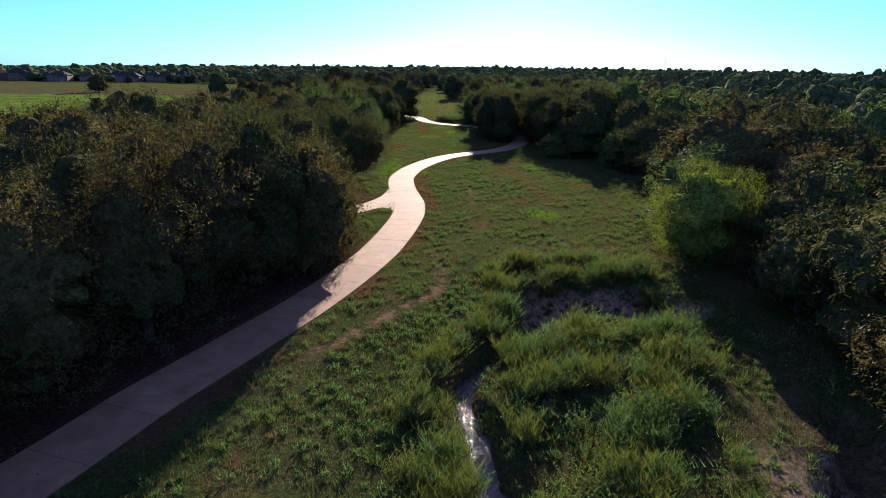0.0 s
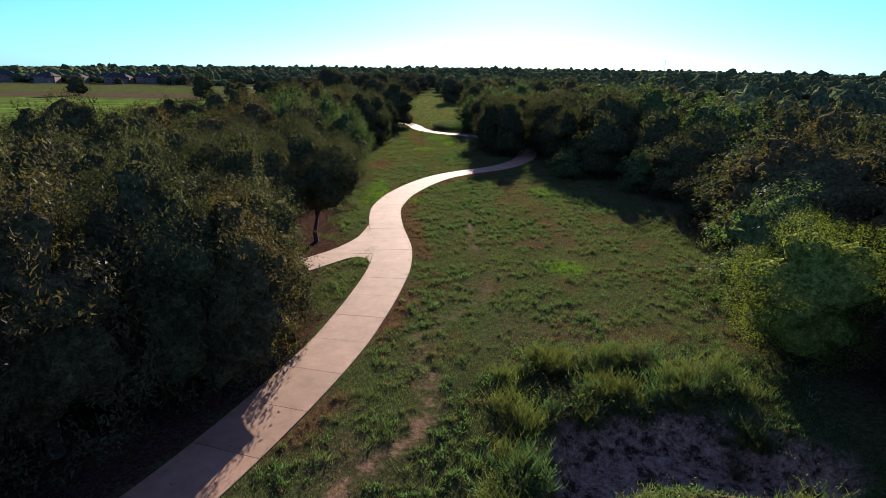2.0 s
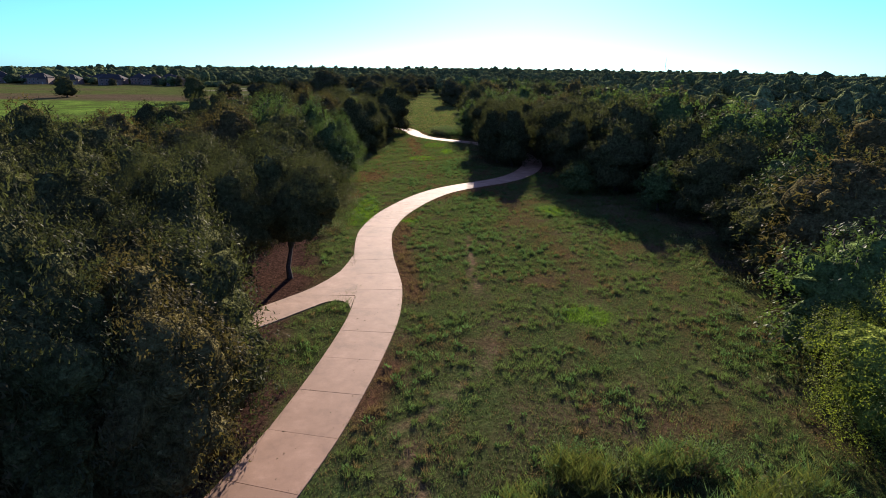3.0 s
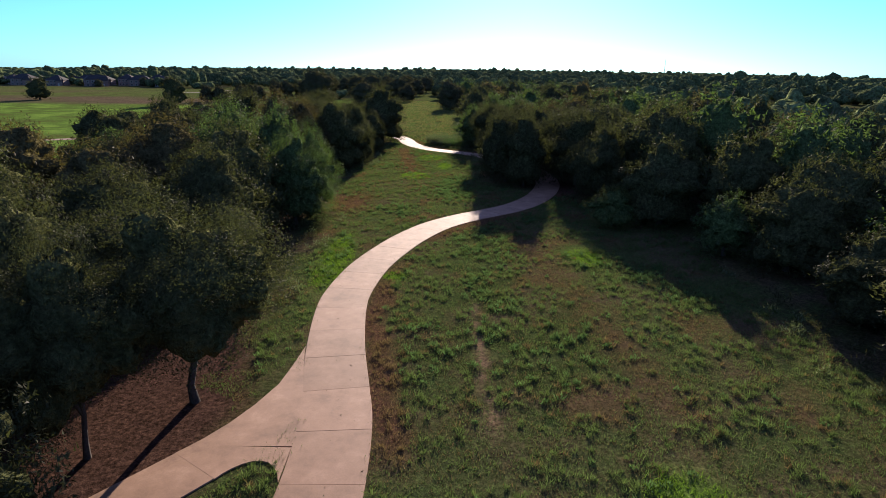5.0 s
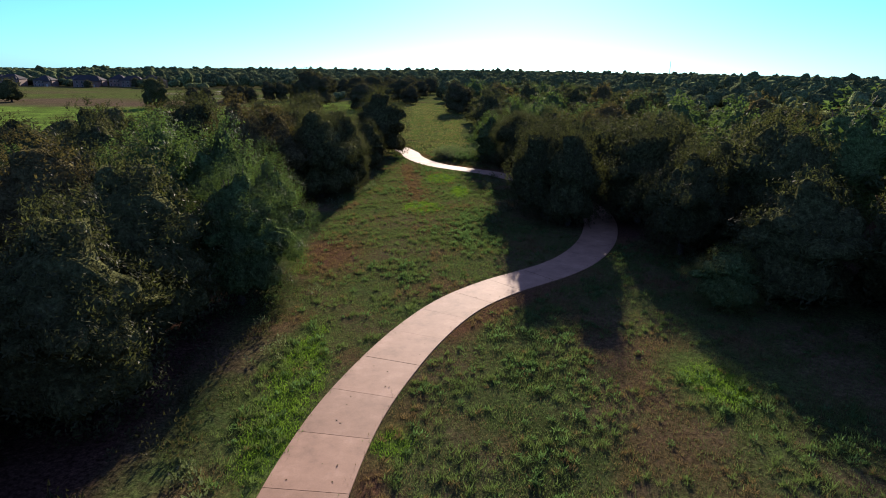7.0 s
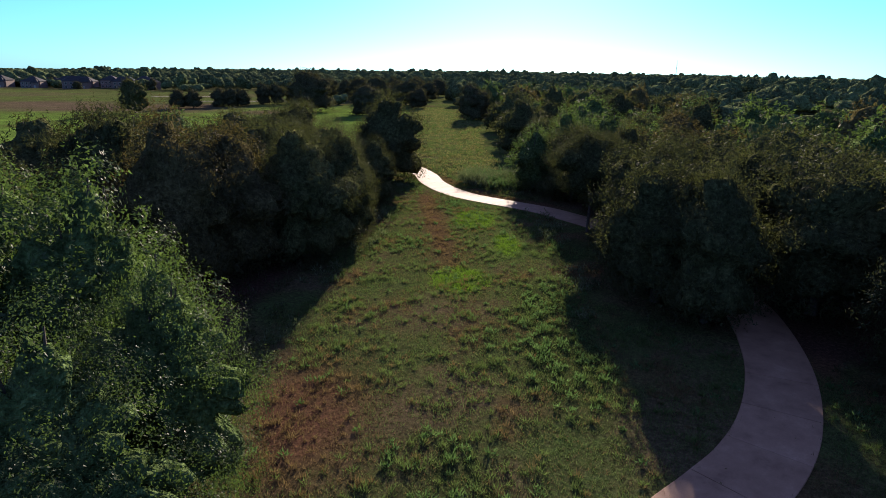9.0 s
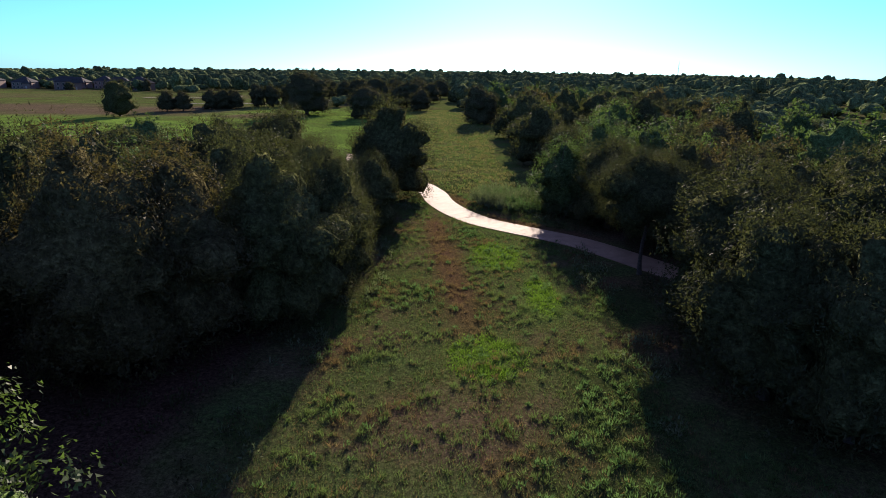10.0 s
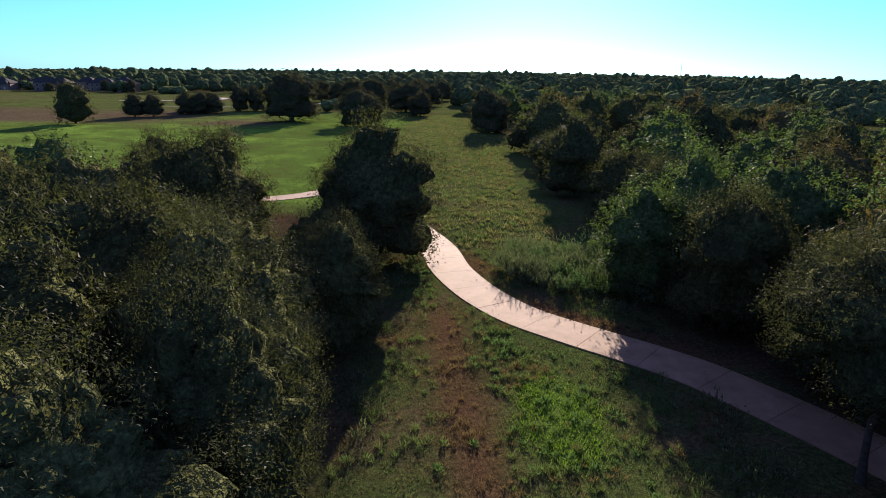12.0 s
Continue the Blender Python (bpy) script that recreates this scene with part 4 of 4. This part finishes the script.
keep = (x > glade_left(y) + 1) & (x < glade_right(y)) & off_path(x, y, 2.2) & (waves(x, y, 81, 7.0) + 0.6 * waves(x, y, 82, 2.5) > -0.2)
x, y = x[keep], y[keep]
straw = r.random(len(x)) < 0.5
clumps("tussocks", "olive grass tussocks of the far glade", "grass", x[~straw], y[~straw], r, 12, 0.2, 0.4, (0.3, 0.08), LEAF["grass"], 0.6)
clumps("dry_tussocks", "straw coloured tussocks of the far glade", "grass", x[straw], y[straw], r, 12, 0.2, 0.4, (0.3, 0.08), LEAF["straw"], 0.6)
# tussocks
x, y, r = points_in(-13, 24, 20, 172, 21000, 75)
keep = (x > glade_left(y) + 0.3) & (x < glade_right(y) + 0.5) & off_path(x, y, 1.9) & ~in_water(x, y) & ~littered(x, y) & (bare(x, y) < 0.3) & (waves(x, y, 76, 5.0) + 0.7 * waves(x, y, 77, 1.7) > 0.05)
x, y = x[keep], y[keep]
dead = dryness(x, y) + 0.12 > r.random(len(x))
clumps("tussocks", "green grass tussocks standing above the meadow", "grass", x[~dead], y[~dead], r, 24, 0.16, 0.20, (0.21, 0.024), LEAF["grass"], 0.6)
clumps("dry_tussocks", "straw brown dry tussocks in the meadow", "grass", x[dead], y[dead], r, 24, 0.14, 0.20, (0.19, 0.022), LEAF["dry"], 0.6)
# tall growth along the creek
x, y, r = points_in(-5, 20, 12, 46, 4800, 65)
d = np.minimum(near_line(x, y, CREEK[::2])[0], np.hypot(x - 9, y - 26) - 3.0)
keep = (near_line(x, y, CREEK[::2])[0] > np.where(y < 31, 1.0 + 0.5 * waves(x, y, 92, 2.5), 0.60)) & (d < 7.0 + waves(x, y, 66, 5.0)) & off_path(x, y, 3.0) & (waves(x, y, 67, 4.0) + 0.5 * waves(x, y, 83, 1.6) > 0.0) & ~((x > 12.2) & (y < 23.5)) & ~(np.hypot((x - 9.9) / 4.9, (y - 36.2) / 3.7) < 1 + 0.12 * waves(x, y, 91, 2.0)) & (bare(x, y) < 0.3) & (x < np.interp(y, [14, 23, 28.5, 46], [11.0, 12.6, 14.5, 16.5])) & (x > np.interp(y, [14, 25, 30, 34, 40], [-1.2, -0.8, 0.2, 2.5, 4.5]) + waves(x, y, 69, 2.5))
x, y = x[keep], y[keep]
kind = waves(x, y, 68, 4.0) + 0.42 * r.normal(size=len(x))
for lo, hi, name, label, category, mat, tall, leaf in (
        (-9, -0.42, "reeds", "tall yellowish green reeds and grasses by the creek", "reeds", "reed", 1.3, (0.42, 0.022)),
        (-0.42, -0.10, "tall_grass", "tall fresh green grass by the creek", "grass", "weed", 1.1, (0.40, 0.024)),
        (-0.10, 0.28, "creek_bushes", "leafy green bushy weeds on the creek bank", "weeds", "weed", 1.35, (0.095, 0.038)),
        (0.28, 0.62, "yellow_weeds", "yellow-green leafy weeds in tall stands by the creek", "weeds", "willow", 1.5, (0.085, 0.036)),
        (0.62, 0.82, "dead_stalks", "reddish brown dead stalks among the creek weeds", "stalks", "dry", 1.0, (0.12, 0.022)),
        (0.82, 9, "sedges", "grey-green sedges along the creek", "sedges", "sedge", 1.0, (0.20, 0.022))):
    q = (kind >= lo) & (kind < hi)
    stalks(name, label, category, x[q], y[q], r, 16, 15, tall, 0.6, leaf, LEAF[mat])
# tall grass beside the far bend of the trail, and low growth at the wood's edge
x, y, r = points_in(-2.5, 9.5, 158, 178, 520, 70)
keep = off_path(x, y, 3.3) & (np.abs(y - 166.5 - (3.5 - x) * 0.35) < 5.5) & (x > -1.5 + 0.25 * np.abs(y - 166)) & (waves(x, y, 78, 2.2) > -0.15) & (y > 158.4 + (6 - x) * 0.9)
x, y = x[keep], y[keep]
kind = waves(x, y, 79, 4.0) + 0.4 * r.normal(size=len(x))
stalks("tall_grass", "tall grey-green grass beside the trail bend", "grass", x[kind < 0.25], y[kind < 0.25], r, 34, 9, 1.7, 0.5, (0.26, 0.045), LEAF["sedge"])
stalks("tall_weeds", "tall green leafy weeds beside the trail bend", "weeds", x[kind >= 0.25], y[kind >= 0.25], r, 26, 12, 1.7, 0.5, (0.13, 0.06), LEAF["weed"])
x, y, r = points_in(-14, 24, 16, 172, 5200, 71)
gap = np.minimum(np.abs(x - glade_left(y)), np.abs(x - glade_right(y)))
keep = (gap < 1.3) & off_path(x, y, 2.2) & ~in_water(x, y) & (waves(x, y, 72, 9.0) > 0.15)
clumps("undergrowth", "low dark green undergrowth at the edge of the wood", "undergrowth", x[keep], y[keep], r, 40, 0.75, 0.55, (0.16, 0.07), LEAF["sedge"])

x, y, r = points_in(-30, 34, 40, 165, 5200, 84)
deep = np.maximum(glade_left(y) - x, x - glade_right(y))
keep = (deep > 0.3) & (deep < 13) & off_path(x, y, 2.4) & ~in_water(x, y) & ~littered(x, y) & (waves(x, y, 85, 8.0) > -0.35) & ~((x < 0) & (y > 44) & (y < 70))
clumps("shrubs", "low dark shrubs and saplings on the floor of the wood", "undergrowth", x[keep], y[keep], r, 30, 0.85, 0.7, (0.17, 0.08), LEAF["oak"])


# ---- trail ----
def paving(name, label, line, half, length, first_piece=0.0):
    """A concrete trail of single slabs with open joints."""
    trail = thing(name, label, "trail", kind="structure")
    step = np.linalg.norm(np.diff(line, axis=0), axis=1)
    s = np.concatenate([[0], np.cumsum(step)])
    t = unit(np.gradient(line, axis=0))
    r = np.random.default_rng(len(line))
    at = first_piece
    while at < s[-1] - 0.5:
        q = np.linspace(at + 0.012, min(at + length, s[-1]) - 0.012, 7)
        c = np.stack([np.interp(q, s, line[:, 0]), np.interp(q, s, line[:, 1])], 1)
        u = unit(np.stack([np.interp(q, s, t[:, 0]), np.interp(q, s, t[:, 1])], 1))
        w = np.interp(q, s, np.broadcast_to(half, len(line)))[:, None]
        side = np.stack([u[:, 1], -u[:, 0]], 1)
        z = height(c[:, 0], c[:, 1]) + 0.055 + r.uniform(-0.006, 0.006)
        a, b = c - side * w, c + side * w
        rings = [np.c_[a, z - 0.16], np.c_[a, z - 0.015], np.c_[a + side * 0.02, z], np.c_[b - side * 0.02, z], np.c_[b, z - 0.015], np.c_[b, z - 0.16]]
        v = np.stack(rings, 1).reshape(-1, 3)
        f = [(i * 6 + j, i * 6 + j + 1, i * 6 + j + 7, i * 6 + j + 6) for i in range(6) for j in range(5)]
        f += [(0, 1, 4, 5), (1, 2, 3, 4), (36, 41, 40, 37), (37, 40, 39, 38)]
        part("slab", poly_mesh("slab", v, f, CONCRETE), trail)
        at += length
    return trail


paving("path", "tan concrete trail of jointed slabs winding through the glade", TRAIL, 1.6, 3.5)
paving("path", "tan concrete side trail under the trees", BRANCH, 1.3, 3.5, 0.0)
paving("path", "tan concrete spur of the trail beside the lawn", SPUR, 1.3, 3.5, 0.0)
apron = thing("path", "tan concrete apron where the side trail meets the trail", "trail", kind="structure")
corners = [(-4.43, 60.3), (-4.43, 61.1), (-4.45, 63.0), (-4.66, 65.5), (-5.17, 68.0), (-5.66, 70.6), (-5.86, 71.8), (-6.02, 69.6), (-6.25, 67.6), (-6.85, 65.7), (-7.5, 64.2), (-8.2, 63.0), (-8.94, 62.02),
           (-6.83, 60.46), (-6.64, 60.78), (-6.38, 61.1), (-6.08, 61.36), (-5.74, 61.54), (-5.42, 61.58), (-5.1, 61.48), (-4.82, 61.2), (-4.58, 60.8)]
for sign in (1, -1):  # two slabs with a joint between them
    bm = bmesh.new()
    face = bm.faces.new([bm.verts.new((x, y, float(height(x, y)) + 0.055)) for x, y in corners])
    bmesh.ops.bisect_plane(bm, geom=bm.verts[:] + bm.edges[:] + bm.faces[:], plane_co=(-6, 62.5 + 0.014 * sign, 0), plane_no=(0.02, -sign, 0), clear_outer=True)
    side = bmesh.ops.extrude_face_region(bm, geom=bm.faces[:])
    bmesh.ops.translate(bm, vec=(0, 0, -0.16), verts=[v for v in side["geom"] if isinstance(v, bmesh.types.BMVert)])
    bmesh.ops.recalc_face_normals(bm, faces=bm.faces[:])
    me = bpy.data.meshes.new("slab")
    bm.to_mesh(me)
    bm.free()
    me.materials.append(CONCRETE)
    part("slab", me, apron)

# dead leaves on the concrete
r = np.random.default_rng(81)
q = TRAIL[r.integers(20, len(TRAIL) - 60, 190)] + r.normal(0, 0.75, (190, 2))
q = q[near_line(q[:, 0], q[:, 1], TRAIL)[0] < 1.45]
base = np.c_[q, height(q[:, 0], q[:, 1]) + 0.068]
ax = unit(np.c_[r.normal(size=(len(q), 2)), np.full(len(q), 0.12)])
sd = unit(np.cross(ax, np.array([0, 0, 1.0]) + r.normal(0, 0.15, (len(q), 3))))
ln = r.uniform(0.05, 0.13, len(q))
tagged(new("dead_leaves", poly_mesh("dead_leaves", *blades(base, ax, sd, ln, ln * 0.6), LEAF["bronze"])), "small dead leaves lying on the concrete trail", "leaves", kind="stuff")


# ---- distance ----
def strip(name, label, points, half, lift=0.05):
    line = spline(points, 4.0)
    return tagged(new(name, ribbon(name, line, half, GRAVEL, lift)), label, "road", kind="structure")


strip("road", "pale gravel road across the far fields", [(-150, 399), (-132, 398), (-118, 403), (-112, 418), (-118, 436), (-140, 452)], 2.0, 0.25)


strip("road", "pale track past the small field trees", [(-110, 352), (-95, 354), (-76, 358), (-62, 378), (-56, 405), (-40, 440), (-14, 520), (-5, 560)], 1.2, 0.15)


def house(x, y, rz, w, d, h, chimney):
    """A brick house of two storeys with a hipped roof."""
    t = thing("house", "two-storey brick house with a dark hipped roof", "house", "houses beyond the fields", at=(x, y, float(height(x, y)) - 0.2))
    t.rotation_euler = (0, 0, rz)
    part("wall", boxes("wall", [(0, 0, h / 2, w, d, h), (w * 0.28, -d * 0.5, h * 0.42, w * 0.36, d * 0.3, h * 0.84)], BRICK), t)
    bm = bmesh.new()
    for cx, cy, z0, sw, sd2, rise in ((0, 0, h, w + 1.0, d + 1.0, 3.6), (w * 0.28, -d * 0.5, h * 0.84, w * 0.42, d * 0.42, 3.0)):
        eave = [bm.verts.new((cx + a * sw / 2, cy + b * sd2 / 2, z0)) for a, b in ((-1, -1), (1, -1), (1, 1), (-1, 1))]
        ridge = max(sw - sd2, 0.6) / 2
        top = [bm.verts.new((cx - ridge, cy, z0 + rise)), bm.verts.new((cx + ridge, cy, z0 + rise))]
        for f in ((eave[0], eave[1], top[1], top[0]), (eave[2], eave[3], top[0], top[1]), (eave[1], eave[2], top[1]), (eave[3], eave[0], top[0]), tuple(eave[::-1])):
            bm.faces.new(f)
    me = bpy.data.meshes.new("roof")
    bm.to_mesh(me)
    bm.free()
    me.materials.append(ROOF)
    part("roof", me, t)
    for wx in (-0.38, -0.18, 0.02):
        for wz in (0.25, 0.72):
            win = part("window", boxes("window", [(0, 0, 0, 1.5, 0.12, 1.7)], TRIM), t, m=pose(w * wx, -d / 2 - 0.03, h * wz))
            part("pane", boxes("pane", [(0, -0.05, 0, 1.2, 0.08, 1.4)], GLASS), win)
    part("door", boxes("door", [(0, 0, 0, 1.1, 0.12, 2.2)], TRIM), t, m=pose(w * 0.28, -d * 0.65 - 0.03, 1.15))
    if chimney:
        part("chimney", boxes("chimney", [(0, 0, h * 0.7, 1.6, 1.2, h * 1.4), (0, 0, h * 1.4, 1.9, 1.5, 0.3)], STONE), t, m=pose(-w * 0.1, -d / 2 - 0.7, 0))
    return t


r = np.random.default_rng(91)
for k in range(20):
    x, y = -462 + 12.6 * k + r.uniform(-3, 3), 600 - 2.4 * k + r.uniform(-22, 20)
    house(x, y, r.uniform(-0.6, 0.6), r.uniform(12, 17), r.uniform(9, 13), r.uniform(4.4, 6.6), k in (2, 8, 14))
    if k % 2:
        plant(x + 8, y - 12, r.uniform(4.5, 8.5), r.uniform(2.6, 4.2), "oak", label="small dark tree beside the houses", group="trees beside the houses")

# a white car on the road
car = thing("car", "small white car parked on the gravel road", "car", at=(-115.5, 412, float(height(-115.5, 412)) + 0.1))
car.rotation_euler = (0, 0, 0.2)
body = part("body", boxes("body", [(0, 0, 0.62, 4.4, 1.8, 0.62)], CARPAINT, 0.14), car)
part("cabin", boxes("cabin", [(-0.15, 0, 1.15, 2.3, 1.6, 0.55)], CARPAINT, 0.18), car)
part("windscreen", boxes("windscreen", [(-0.15, 0, 1.15, 2.34, 1.3, 0.34)], GLASS, 0.05), car)
for wx in (-1.35, 1.35):
    for wy in (-0.82, 0.82):
        bm = bmesh.new()
        bmesh.ops.create_cone(bm, cap_ends=True, segments=16, radius1=0.33, radius2=0.33, depth=0.22, matrix=pose(0, 0, 0, 90))
        bmesh.ops.bevel(bm, geom=[e for e in bm.edges if abs(e.calc_face_angle(0)) > 1], offset=0.04, segments=2, affect="EDGES")
        me = bpy.data.meshes.new("wheel")
        bm.to_mesh(me)
        bm.free()
        me.materials.append(RUBBER)
        part("wheel", me, car, m=pose(wx, wy, 0.33))

# a lattice mast on the horizon
mast = thing("radio_mast", "thin grey lattice radio mast on the horizon", "mast", at=(812, 2350, float(height(812, 2350))))
for a in range(3):
    ca, sa = math.cos(2.1 * a), math.sin(2.1 * a)
    part("leg", poly_mesh("leg", *tube([(1.5 * ca, 1.5 * sa, -0.5), (1.2 * ca, 1.2 * sa, 26), (0.8 * ca, 0.8 * sa, 52)], [0.36, 0.34, 0.30], 5), STEEL), mast)
for z in range(2, 50, 4):
    w0 = 1.5 - 0.7 * z / 52
    q = [(w0 * math.cos(2.1 * a), w0 * math.sin(2.1 * a), z + (2.0 if a % 2 else 0)) for a in range(4)]
    part("brace", poly_mesh("brace", *tube(q, [0.2] * 4, 4), STEEL), mast)
part("antenna", poly_mesh("antenna", *tube([(0, 0, 50), (0, 0, 60)], [0.42, 0.26], 6), STEEL), mast)
